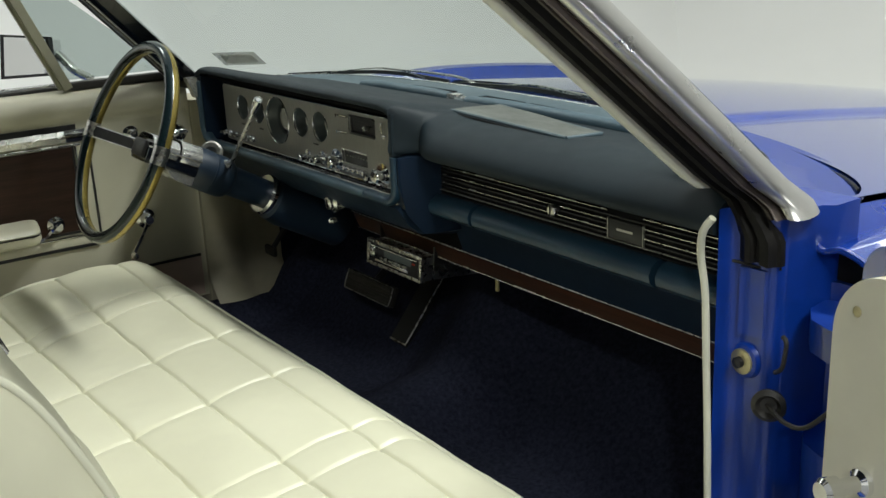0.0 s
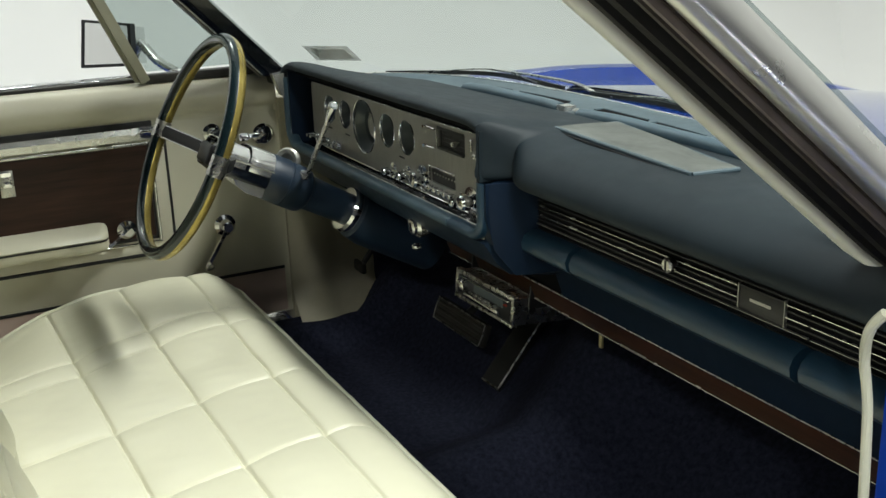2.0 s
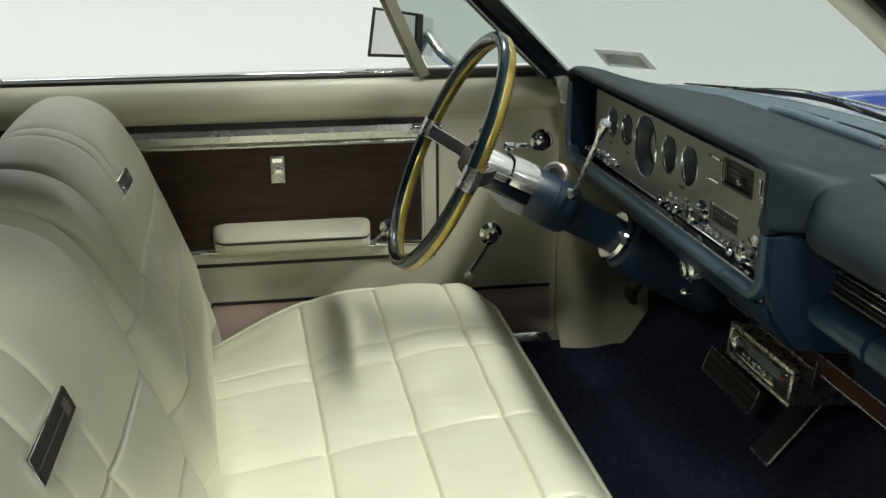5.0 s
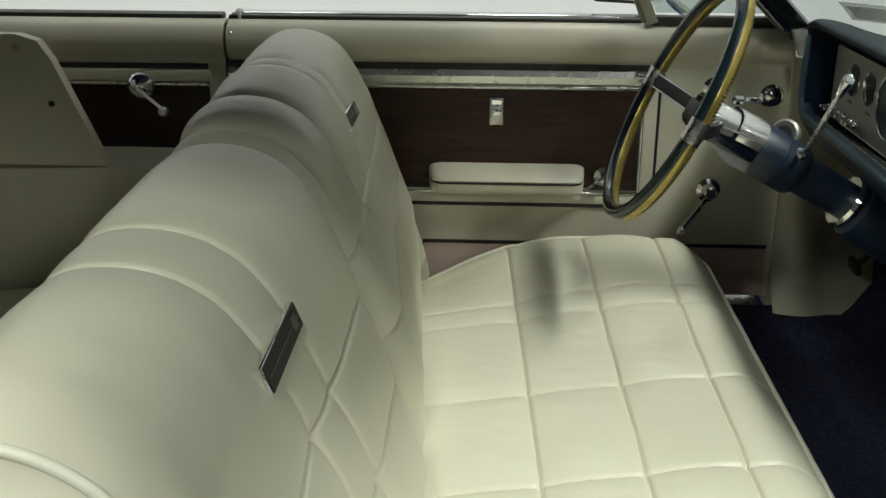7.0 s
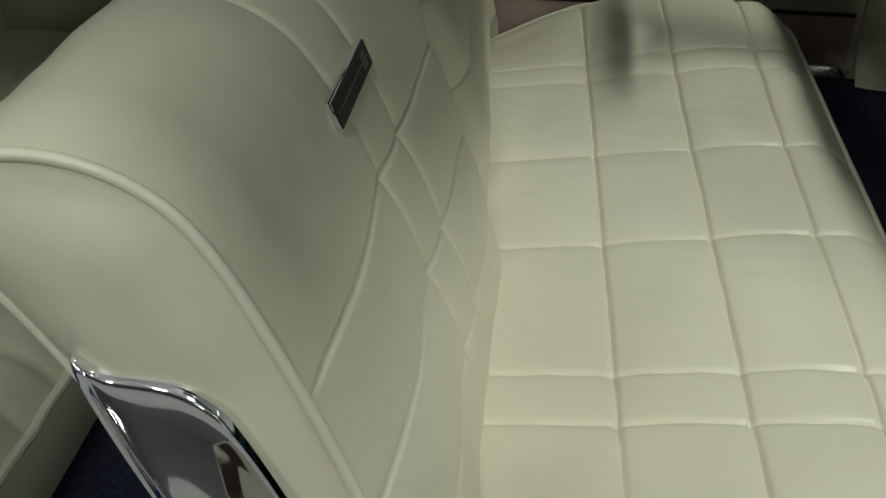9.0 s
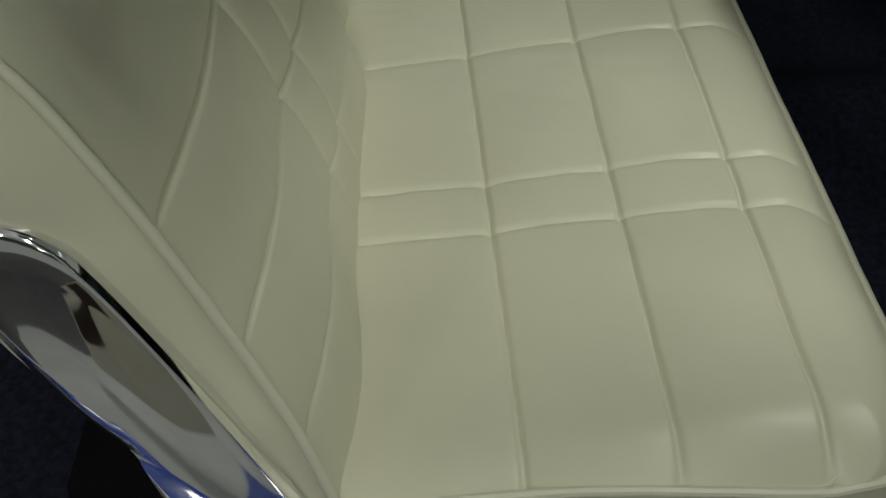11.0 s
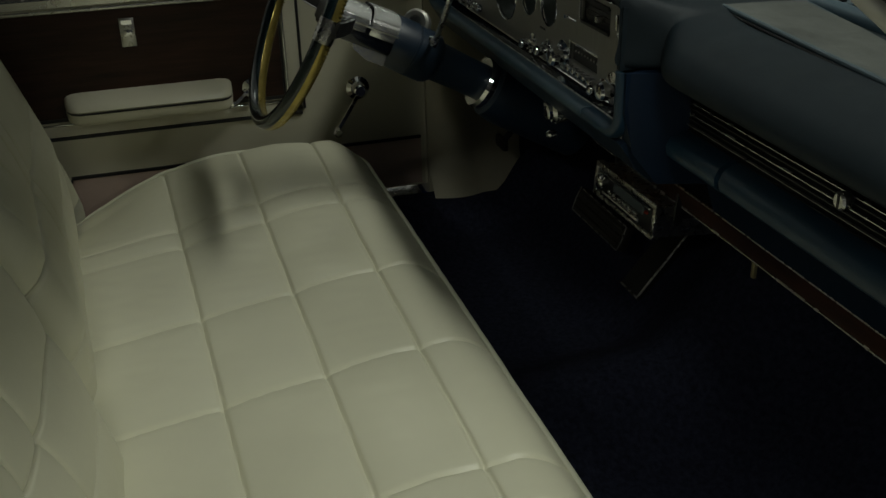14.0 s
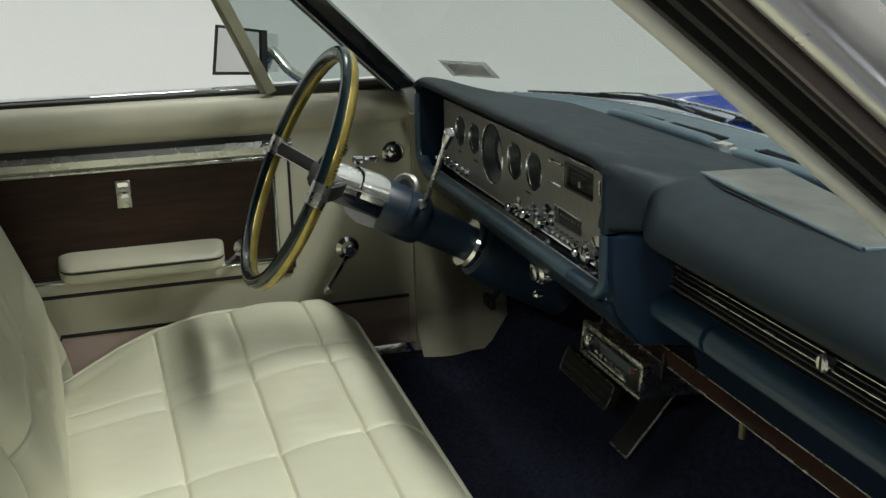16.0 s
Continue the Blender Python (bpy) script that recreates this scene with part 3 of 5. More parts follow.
# rear deck, quarter panels and wheels close the body
for sx in (-1, 1):
    def quarter(u, v, sx=sx):
        y = -0.55 - 1.9 * v
        prof = [(0.87, 0.953), (0.90, 0.955), (0.95, 0.945), (0.985, 0.91), (1.005, 0.80), (1.01, 0.62), (0.99, 0.42), (0.96, 0.28)]
        k = u * (len(prof) - 1)
        i = min(int(k), len(prof) - 2)
        t = k - i
        return Vector((sx * (prof[i][0] * (1 - t) + prof[i + 1][0] * t), y, prof[i][1] * (1 - t) + prof[i + 1][1] * t - 0.03 * v))
    part("quarter_panel", grid_surface(30, 12, quarter), BODY_BLUE, car, "bright blue rear quarter panel")
    part("belt_moulding", box(sx * 0.900 - 0.012, sx * 0.900 + 0.012, -1.6, -0.53, 0.949, 0.9620, 0.004), RUBBER, car, "black belt seal")
    for y in (1.62, -1.55):
        wheel = part("wheel", lathe([(0.20, -0.10), (0.325, -0.095), (0.345, -0.06), (0.345, 0.06), (0.325, 0.095), (0.20, 0.10)], axis_at((sx * 0.86, y, 0.345), (1, 0, 0)), 36), RUBBER, car, "black tyre")
        part("rim", lathe([(0.19, -0.09), (0.20, -0.05), (0.20, 0.05), (0.19, 0.09), (0.10, 0.07), (0.05, 0.085)], axis_at((sx * 0.86, y, 0.345), (sx, 0, 0)), 30), CHROME, wheel, "chrome rim")
part("rear_deck", box(-0.87, 0.87, -2.45, -1.36, 0.90, 0.94, 0.02), BODY_BLUE, car, "blue rear deck")
part("tail_panel", box(-0.98, 0.98, -2.48, -2.43, 0.35, 0.93, 0.02), BODY_BLUE, car)


# ---- windshield pillars ----
def pillar(sx, base, slope, top=1.40):
    """base: the inner edge at z = 1.0; slope: x and y per metre of height."""
    def along(z, ox, oy):
        low, high = min(z, 1.2) - 1.0, max(0.0, z - 1.2)
        ox = ox * 0.76 if sx < 0 and ox > 0 else ox
        foot = 0.045 * max(0.0, min(1.0, (0.965 - z) / 0.06)) if sx > 0 else 0.0
        return Vector((sx * (base[0] + slope[0] * low - 0.08 * high + ox + foot), base[1] + slope[1] * (max(z, 0.948) - 1.0) + oy, z))

    def strip(name, outline, mat, z0, z1, label, steps=36, owner=None, bev=0.0):
        n = len(outline)
        verts, faces = [], []
        for k in range(steps + 1):
            z = z0 + (z1 - z0) * k / steps
            verts += [along(z, *o) for o in outline]
        for k in range(steps):
            for i in range(n):
                j = (i + 1) % n
                faces.append((k * n + i, k * n + j, (k + 1) * n + j, (k + 1) * n + i))
        faces += [tuple(range(n)), tuple(range(steps * n, (steps + 1) * n))]
        bm = from_data(verts, faces)
        if bev:
            bmesh.ops.bevel(bm, geom=[e for e in bm.edges if e.calc_face_angle(0) > 0.7], offset=bev, segments=2, affect="EDGES")
        return part(name, bm, mat, owner or car, label)

    core = strip("windshield_pillar", [(-0.012, 0.012), (-0.028, 0.045), (-0.012, 0.054), (0.082, 0.054), (0.083, 0.012)], GLOSS_BLACK if sx < 0 else PILLAR_RUBBER, 0.935 if sx < 0 else 0.933, top, "glossy dark windshield pillar" if sx < 0 else "dark windshield pillar")
    strip("inner_trim", [(-0.012, 0.014)] + [(-0.0035 - 0.0105 * math.cos(radians(q)), -0.004 - 0.0100 * math.sin(radians(q))) for q in range(0, 181, 15)] + [(0.0070, 0.014)], TRIM_CREAM if sx > 0 else GLOSS_BLACK, 0.958 if sx < 0 else 0.955, top, "cream edge trim" if sx > 0 else "thin dark edge trim", owner=core)
    strip("weatherstrip", [(0.0070, 0.013), (0.0070, -0.001), (0.014, -0.004), (0.020, -0.009), (0.028, -0.009), (0.031, 0.000), (0.036, 0.001), (0.040, -0.007), (0.054, -0.009), (0.058, 0.002), (0.062, 0.004), (0.062, 0.013)], PILLAR_RUBBER, 0.872 if sx > 0 else 0.955, top, "worn black rubber weatherstrip with ridges", owner=core)
    strip("drip_channel", [(0.062, 0.013), (0.062, 0.004), (0.070, -0.006), (0.074, -0.006), (0.077, 0.006), (0.084, 0.006), (0.084, 0.013)], BROWN_RUBBER, 0.93 if sx > 0 else 0.955, top, "dark brown drip channel", owner=core)
    strip("bright_line", [(0.0772, 0.010), (0.0772, -0.004), (0.0795, -0.0055), (0.0815, -0.004), (0.0815, 0.010)], AGED_METAL if sx > 0 else CHROME, 0.93 if sx > 0 else 0.955, top, "thin dull metal line" if sx > 0 else "thin chrome line", owner=core)
    strip("pillar_moulding", [(0.084, 0.024), (0.0845, 0.012), (0.087, 0.006), (0.091, 0.003), (0.096, 0.003), (0.1005, 0.005), (0.1040, 0.009), (0.1060, 0.014), (0.1065, 0.022), (0.1050, 0.034), (0.1010, 0.048), (0.094, 0.060), (0.084, 0.058)], POLISHED, 0.932, top, "pale dull stainless pillar moulding", owner=core)
    return along


along_r = pillar(1, (0.765, 0.560), (-0.03, -1.26))
along_l = pillar(-1, (0.735, 0.508), (-0.60, -1.09))
part("pillar_clip", prism([(0.552, 0.966), (0.576, 0.968), (0.580, 0.926), (0.569, 0.920), (0.559, 0.946)], "x", -0.724, -0.702, 1, 0.004), BRIGHT, car, "chrome clip at the pillar foot")
part("pillar_bead", tube([along_l(0.962 + 0.02 * k, -0.012, -0.005) for k in range(21)], 0.0024, 8), BRIGHT, car, "thin chrome bead up the pillar")
# header between the pillars
tr, tl = along_r(1.40, 0.03, 0.04), along_l(1.40, 0.03, 0.04)
part("windshield_header", tube(smooth_path([tl, tl.lerp(tr, 0.12) + Vector((0, 0.135, 0.01)), tl.lerp(tr, 0.30) + Vector((0, 0.245, 0.015)), tl.lerp(tr, 0.5) + Vector((0, 0.28, 0.02)), tl.lerp(tr, 0.70) + Vector((0, 0.245, 0.015)), tl.lerp(tr, 0.88) + Vector((0, 0.135, 0.01)), tr], 8), 0.035, 12), CHROME_DULL, car, "windshield header rail")

# unseen roof, added to keep ceiling light off the seat backs and rear
def roof_fn(u, v, lift=0.0):
    x = -0.68 + 1.36 * u
    y = 0.10 - 1.75 * v + 0.31 * (1 - abs(x / 0.68) ** 2.6) * max(0.0, 1 - 2 * v)
    z = 1.425 - 0.05 * (x / 0.68) ** 2 - 0.02 * (2 * v - 0.8) ** 2
    if v > 0.72:
        z -= 0.50 * ((v - 0.72) / 0.28) ** 1.6
    return Vector((x, y, z + lift))


part("roof", grid_surface(24, 40, lambda u, v: roof_fn(u, v, 0.012)), BODY_BLUE, car, "unseen blue roof added to shade the cabin")
part("headliner", grid_surface(24, 40, lambda u, v: roof_fn(u, v, -0.012)), HEADLINER, car, "unseen dark navy headliner added to cut bounced light")
for sx in (-1, 1):
    part("roof_pillar", prism([(-1.02, 1.39), (-1.30, 1.37), (-1.66, 0.94), (-1.16, 0.94)], "x", sx * 0.655, sx * 0.70, 1, 0.01), BODY_BLUE, car, "unseen wide blue roof pillar added to shade the rear seat")

# ---- windshield glass ----
shield = thing("windshield", "clear curved windshield glass above the dashboard", "windshield")


def glass_fn(u, v):
    """The curved pane between the two pillars."""
    sn = math.sin((u - 0.5) * math.pi)
    z = 0.945 + 0.46 * v
    h = z - 1.0
    left = Vector((-(0.728 - 0.60 * min(h, 0.2) + 0.08 * max(0.0, h - 0.2)), 0.532 - 1.09 * h))
    right = Vector((0.757 - 0.03 * h, 0.586 - 1.26 * h))
    p = left.lerp(right, 0.5 + 0.5 * sn)
    return Vector((p.x, p.y + 0.335 * (1 - 0.15 * v) * max(0.0, 1 - abs(sn) ** 3.0) ** 0.42, z))


pane = part("glass", grid_surface(80, 16, glass_fn), GLASS, shield, "clear curved glass", 80)
pane.visible_shadow = False
part("rubber_gasket", tube([glass_fn(i / 120, 0.0) + Vector((0, 0, -0.004)) for i in range(4, 117)], 0.0035, 8), RUBBER, shield, "black rubber gasket at the foot")


def flat_label(name, a, w, d, lift, mat, parent, label=""):
    """A thin sheet with its corner at a and its edges along w and d."""
    a, w, d = Vector(a), Vector(w), Vector(d)
    n = w.cross(d).normalized()
    c = [a, a + w, a + w + d, a + d]
    verts = [p + n * lift for p in c] + [p + n * (lift + 0.0006) for p in c]
    return part(name, from_data(verts, [(0, 1, 2, 3), (4, 5, 6, 7), (0, 1, 5, 4), (1, 2, 6, 5), (2, 3, 7, 6), (3, 0, 4, 7)]), mat, parent, label)


SA, SW, SD = Vector((-0.725, 0.629, 1.016)), Vector((0.087, 0.066, 0.002)), Vector((0.003, 0.030, -0.032))
sticker = flat_label("sticker", SA, SW, SD, 0.0, PAPER_EDGE, shield, "faded rectangular inspection sticker on the glass")
flat_label("sticker_print", SA + SW * 0.12 + SD * 0.16, SW * 0.78, SD * 0.68, -0.0014, PAPER, sticker, "grey faded printing")

# ---- wipers ----
for (px, py), (ex, ey) in (((0.36, 0.965), (0.04, 0.975)), ((-0.16, 0.99), (-0.46, 0.955))):
    w = thing("windshield_wiper", "thin metal windshield wiper resting on the glass", "wiper", "windshield wipers")
    z0 = 0.955
    mid = Vector((ex, glass_base(ex) + 0.012, z0 + 0.013))
    part("pivot", lathe([(0.014, 0), (0.014, 0.012), (0.009, 0.02)], axis_at((px, py, z0 - 0.035), (0, -0.3, 1)), 14), CHROME, w)
    part("arm", sweep(smooth_path([(px, py, z0 - 0.015), (px * 0.7 + mid.x * 0.3, py, z0 + 0.005), tuple(mid)], 6), [(-0.005, -0.0015), (0.005, -0.0015), (0.005, 0.0015), (-0.005, 0.0015)]), CHROME_DULL, w, "satin metal wiper arm")
    bl0 = Vector((ex - 0.21, glass_base(ex - 0.21) + 0.012, z0 - 0.004))
    bl1 = Vector((ex + 0.21, glass_base(ex + 0.21) + 0.012, z0 - 0.004))
    cen = Vector((ex, glass_base(ex) + 0.010, z0 + 0.004))
    part("blade", sweep(smooth_path([bl0, cen, bl1], 8), [(-0.003, -0.004), (0.003, -0.004), (0.003, 0.004), (-0.003, 0.004)]), RUBBER, w, "black wiper blade")
    part("bridge", sweep(smooth_path([bl0.lerp(cen, 0.3), cen + Vector((0, 0.004, 0.009)), bl1.lerp(cen, 0.3)], 8), [(-0.003, -0.001), (0.003, -0.001), (0.003, 0.001), (-0.003, 0.001)]), CHROME_DULL, w)
# ---- dashboard ----
dash = thing("dashboard", "charcoal padded dashboard with blue steel fascia and silver gauge panel", "dashboard")


def pad_top(x):
    """Where the padded top ends at the cowl."""
    return max(0.675, min(0.848 - 0.06 * x * x, glass_base(x) - 0.055))


# one padded top: the hood over the gauges runs into the roll over the vents
HOOD_P = [(0.800, 0.9465), (0.730, 0.9620), (0.660, 0.9780), (0.610, 0.9900), (0.588, 0.9925), (0.577, 0.9890), (0.575, 0.9830), (0.581, 0.9775), (0.625, 0.9720)]
STEP_P = [(0.800, 0.9465), (0.730, 0.9577), (0.660, 0.9705), (0.610, 0.9825), (0.588, 0.9850), (0.577, 0.9775), (0.5755, 0.9350), (0.577, 0.9040), (0.640, 0.8985)]
FOLD_P = [(0.800, 0.9455), (0.735, 0.9550), (0.680, 0.9620), (0.648, 0.9610), (0.632, 0.9510), (0.626, 0.9350), (0.624, 0.9200), (0.624, 0.9040), (0.645, 0.8985)]
PAD_P = [(0.800, 0.9445), (0.740, 0.9515), (0.690, 0.9560), (0.650, 0.9510), (0.618, 0.9380), (0.600, 0.9200), (0.598, 0.9060), (0.606, 0.9000), (0.640, 0.8985)]


def pad_line(t, a, b):
    pts = [(0, p[0] * (1 - t) + q[0] * t, p[1] * (1 - t) + q[1] * t) for p, q in zip(a, b)]
    return [(p.y, p.z) for p in smooth_path(pts, 5)]


def pad_sheet(x0, x1, steps, shape_of, bottom):
    verts, faces = [], []
    for k in range(steps + 1):
        x = x0 + (x1 - x0) * k / steps
        line = shape_of(x)
        top = pad_top(x)
        row = [(x, 0.64 + (y - 0.64) * (top - 0.64) / 0.16 if y > 0.64 else y, z) for y, z in line] + [(x, top, bottom)]
        verts += row
    n = len(row)
    for k in range(steps):
        for i in range(n):
            j = (i + 1) % n
            faces.append((k * n + i, k * n + j, (k + 1) * n + j, (k + 1) * n + i))
    faces += [tuple(range(n)), tuple(range(steps * n, (steps + 1) * n))]
    return from_data(verts, faces)


def hood_shape(x):
    line = pad_line(0, HOOD_P, HOOD_P)
    t = max(0.0, min(1.0, (x - 0.070) / 0.046))
    q = max(0.0, (-0.667 - x) / 0.045)
    return [(y, z - (0.0075 * t * t + 0.012 * q * q) * max(0.0, min(1.0, (z - 0.945) / 0.03))) for y, z in line]


def roll_shape(x):
    if x < 0.136:
        return pad_line(((x - 0.116) / 0.020) ** 1.2, STEP_P, FOLD_P)
    t = max(0.0, min(1.0, (x - 0.136) / 0.075))
    return pad_line(1 - (1 - t) ** 2.2, FOLD_P, PAD_P)


part("dash_pad", pad_sheet(0.116, 0.80, 156, roll_shape, 0.885), PAD, dash, "charcoal grained vinyl dash pad", 50)
part("gauge_hood", pad_sheet(-0.712, 0.116, 60, hood_shape, 0.90), PAD, dash, "charcoal vinyl hood over the gauges", 50)
part("hood_cheek", prism([(0.578, 0.974), (0.577, 0.900), (0.70, 0.900), (0.70, 0.945), (0.62, 0.964)], "x", 0.112, 0.1205, 1, 0.003, 3), PAD, dash, "charcoal vinyl cheek beside the gauges")
part("hood_side", prism([(0.580, 0.899), (0.580, 0.85), (0.592, 0.806), (0.68, 0.79), (0.70, 0.899)], "x", 0.1125, 0.1325, 1, 0.006, 3), STEEL_BLUE, dash, "blue side of the gauge hood")
part("hood_side", prism([(0.582, 0.972), (0.582, 0.84), (0.596, 0.81), (0.70, 0.80), (0.70, 0.938), (0.62, 0.962)], "x", -0.7125, -0.692, 1, 0.006, 3), STEEL_BLUE, dash, "blue side of the gauge hood")
part("hood_lining", join(box(-0.692, 0.111, 0.652, 0.656, 0.80, 0.970), box(-0.692, 0.111, 0.600, 0.652, 0.964, 0.9700)), DARK_CLOTH, dash, "black recess behind the gauge panel")


def lip_line(x0, x1, z0, z1, r):
    """Down the outer side, round the corner and along the foot of the gauge opening."""
    pts = [(x0, z1), (x0, z0 + r)]
    pts += [(x0 + r - r * math.cos(t), z0 + r - r * math.sin(t)) for t in [radians(15 * k) for k in range(1, 6)]]
    pts += [(x0 + r, z0), (x1, z0)]
    return [(x, 0.586, z) for x, z in pts]


LIP = [(0.0085 * math.copysign(abs(math.cos(t)) ** 0.75, math.cos(t)), 0.0125 * math.copysign(abs(math.sin(t)) ** 0.75, math.sin(t))) for t in [2 * math.pi * k / 16 for k in range(16)]]
part("shelf_lip", sweep(lip_line(-0.706, 0.018, 0.8165, 0.958, 0.040), LIP, up=(0, 1, 0)), WORN_LIP, dash, "worn blue lip round the gauge opening", 50)
part("lip_corner", sweep([(-x, y, z) for x, y, z in lip_line(-0.1195, -0.0205, 0.8165, 0.899, 0.030)], LIP, up=(0, 1, 0)), BAR_BLUE, dash, "blue lip corner beside the gauges", 50)
part("lip_shelf", box(-0.692, 0.1125, 0.588, 0.640, 0.8105, 0.8215, 0.001), GLOSS_BLACK, dash, "glossy black shelf below the gauge panel")
part("shelf_line", tube([(-0.660, 0.5965, 0.8228), (0.108, 0.5965, 0.8228)], 0.0012, 6), CHROME_DULL, dash, "thin bright line along the shelf")

# silver gauge panel with real holes
PX0, PX1, PZ0, PZ1, PY = -0.656, 0.094, 0.826, 0.953, 0.618
HOLES = ((-0.556, 0.908, 0.0275), (-0.478, 0.908, 0.0275), (-0.388, 0.898, 0.0500), (-0.283, 0.907, 0.0300), (-0.203, 0.907, 0.0300))
SLOTS = ((-0.084, 0.004, 0.911, 0.944), (-0.118, -0.030, 0.849, 0.874))


def plate_with_holes(y):
    bm = bmesh.new()
    loops = [[(PX0 + 0.008, PZ0), (PX1 - 0.006, PZ0), (PX1, PZ0 + 0.006), (PX1 - 0.002, PZ1 - 0.006), (PX1 - 0.010, PZ1), (PX0 + 0.006, PZ1), (PX0, PZ1 - 0.006), (PX0, PZ0 + 0.008)]]
    loops += [[(cx + r * math.cos(2 * math.pi * k / 32), cz + r * math.sin(2 * math.pi * k / 32)) for k in range(32)] for cx, cz, r in HOLES]
    loops += [[(a, c), (b, c), (b, d), (a, d)] for a, b, c, d in SLOTS]
    edges = []
    for loop in loops:
        vs = [bm.verts.new((x, y, z)) for x, z in loop]
        edges += [bm.edges.new((vs[i], vs[(i + 1) % len(vs)])) for i in range(len(vs))]
    bmesh.ops.triangle_fill(bm, use_beauty=True, use_dissolve=False, edges=edges)
    made = bmesh.ops.extrude_face_region(bm, geom=bm.faces[:])
    bmesh.ops.translate(bm, vec=(0, 0.004, 0), verts=[g for g in made["geom"] if isinstance(g, bmesh.types.BMVert)])
    return bm


panel = part("gauge_panel", plate_with_holes(PY), BRUSHED, dash, "brushed silver gauge panel")
part("panel_trim", join(tube([(PX0, PY - 0.001, PZ1 + 0.001), (PX1 - 0.008, PY - 0.001, PZ1 + 0.001)], 0.0016, 6), tube([(PX0 + 0.006, PY - 0.001, PZ0 - 0.001), (PX1 - 0.004, PY - 0.001, PZ0 - 0.001)], 0.0016, 6)), CHROME, panel)
for cx, cz, r in HOLES:
    g = part("gauge", lathe([(r * 0.97, 0.0), (r * 0.955, 0.002), (r * 0.70, 0.015), (r * 0.68, 0.022)], axis_at((cx, PY + 0.003, cz), (0, 1, 0)), 36, False), GAUGE, dash, "round gauge in a bluish grey cone")
    part("gauge_face", lathe([(r * 0.69, 0.0), (0.001, 0.0005)], axis_at((cx, PY + 0.0245, cz), (0, 1, 0)), 30, False), BLACK, g, "black gauge face")
    part("bezel", lathe([(r * 0.975, 0.006), (r * 0.985, -0.0006), (r * 1.005, -0.0014), (r * 1.025, 0.0005)], axis_at((cx, PY, cz), (0, 1, 0)), 40, False), CHROME, g, "thin chrome bezel")
    part("needle", box(-0.0009, 0.0009, -0.001, 0.0, 0, r * 0.62, 0, 1, Matrix.Translation((cx, PY + 0.0225, cz - r * 0.1)) @ pose(0, 0, 0, 0, -40, 0)), NEEDLE, g)
    for k in range(-4, 5):
        a = radians(90 + k * 27)
        part("tick", box(-0.0006, 0.0006, -0.0008, 0, -r * 0.05, r * 0.05, 0, 1, Matrix.Translation((cx + math.cos(a) * r * 0.60, PY + 0.0240, cz + math.sin(a) * r * 0.60)) @ Matrix.Rotation(-(a - math.pi / 2), 4, "Y")), NEEDLE, g)
    part("hub", lathe([(r * 0.46, 0), (r * 0.46, -0.005), (r * 0.40, -0.006), (r * 0.36, -0.004)], axis_at((cx, PY + 0.0235, cz), (0, 1, 0)), 24), GAUGE_DISC, g, "grey centre disc")
# heater slot
slot = part("heater_slot", box(-0.086, 0.006, PY + 0.005, PY + 0.02, 0.909, 0.946), BLACK, dash, "dark heater control slot")
part("slot_bar", join(*[box(-0.086, 0.002, PY - 0.002, PY + 0.008, z - 0.0022, z + 0.0022, 0.0006) for z in (0.911, 0.944)]), BLACK, slot, "black guide bars")
part("slot_frame", box(-0.0885, -0.0855, PY - 0.003, PY + 0.008, 0.913, 0.942, 0.0008), CHROME, slot, "thin chrome end of the slot")
part("slide_lever", box(-0.030, -0.022, PY - 0.008, PY + 0.01, 0.922, 0.930, 0.002), CHROME_DULL, slot)
part("louvre", join(*[box(-0.082, 0.002, PY + 0.004, PY + 0.006, 0.9135 + k * 0.0065, 0.9155 + k * 0.0065) for k in range(4)]), BLACK, slot)
for z in (0.910, 0.941):
    part("slot_lever", join(tube([(-0.118, PY - 0.006, z), (-0.086, PY - 0.006, z)], 0.0018, 8), lathe([(0.003, 0), (0.003, 0.006)], axis_at((-0.120, PY - 0.010, z), (0, 1, 0)), 10)), CHROME, slot)
part("switch", join(box(0.032, 0.039, PY - 0.008, PY, 0.925, 0.945, 0.002), box(0.030, 0.042, PY - 0.004, PY + 0.002, 0.914, 0.922, 0.002)), CHROME, dash, "small chrome switch")
# radio
radio = part("radio", box(-0.121, -0.027, PY + 0.004, PY + 0.03, 0.846, 0.877), BLACK, dash, "pushbutton radio with a dark dial")
part("radio_frame", join(box(-0.121, -0.027, PY - 0.003, PY + 0.002, 0.8745, 0.8775, 0.0008), box(-0.121, -0.118, PY - 0.003, PY + 0.002, 0.846, 0.877, 0.0008)), CHROME, radio)
part("dial_marks", join(*[box(-0.108 + k * 0.010, -0.1074 + k * 0.010, PY + 0.002, PY + 0.004, 0.862, 0.865) for k in range(8)]), GAUGE_DISC, radio)
for k in range(5):
    part("push_button", box(-0.112 + k * 0.0175, -0.098 + k * 0.0175, PY - 0.013, PY, 0.836, 0.8455, 0.0022), CHROME, radio)
for x, z, r in ((-0.004, 0.840, 0.010), (0.026, 0.846, 0.0170), (-0.140, 0.849, 0.0170), (-0.196, 0.845, 0.011), (-0.257, 0.841, 0.010), (-0.216, 0.841, 0.007)):
    k = part("control_knob", lathe([(r * 1.35, 0), (r * 1.35, 0.003), (r * 0.55, 0.004), (r * 0.50, 0.010), (r * 0.72, 0.012), (r * 0.76, 0.020), (r * 0.62, 0.024), (r * 0.3, 0.025)], axis_at((x, PY, z), (0, -1, 0)), 22), CHROME, dash, "fluted chrome control knob")
    part("knob_mark", box(-0.0008, 0.0008, -0.001, 0.0006, 0, r * 0.6, 0, 1, Matrix.Translation((x, PY - 0.025, z))), BLACK, k)
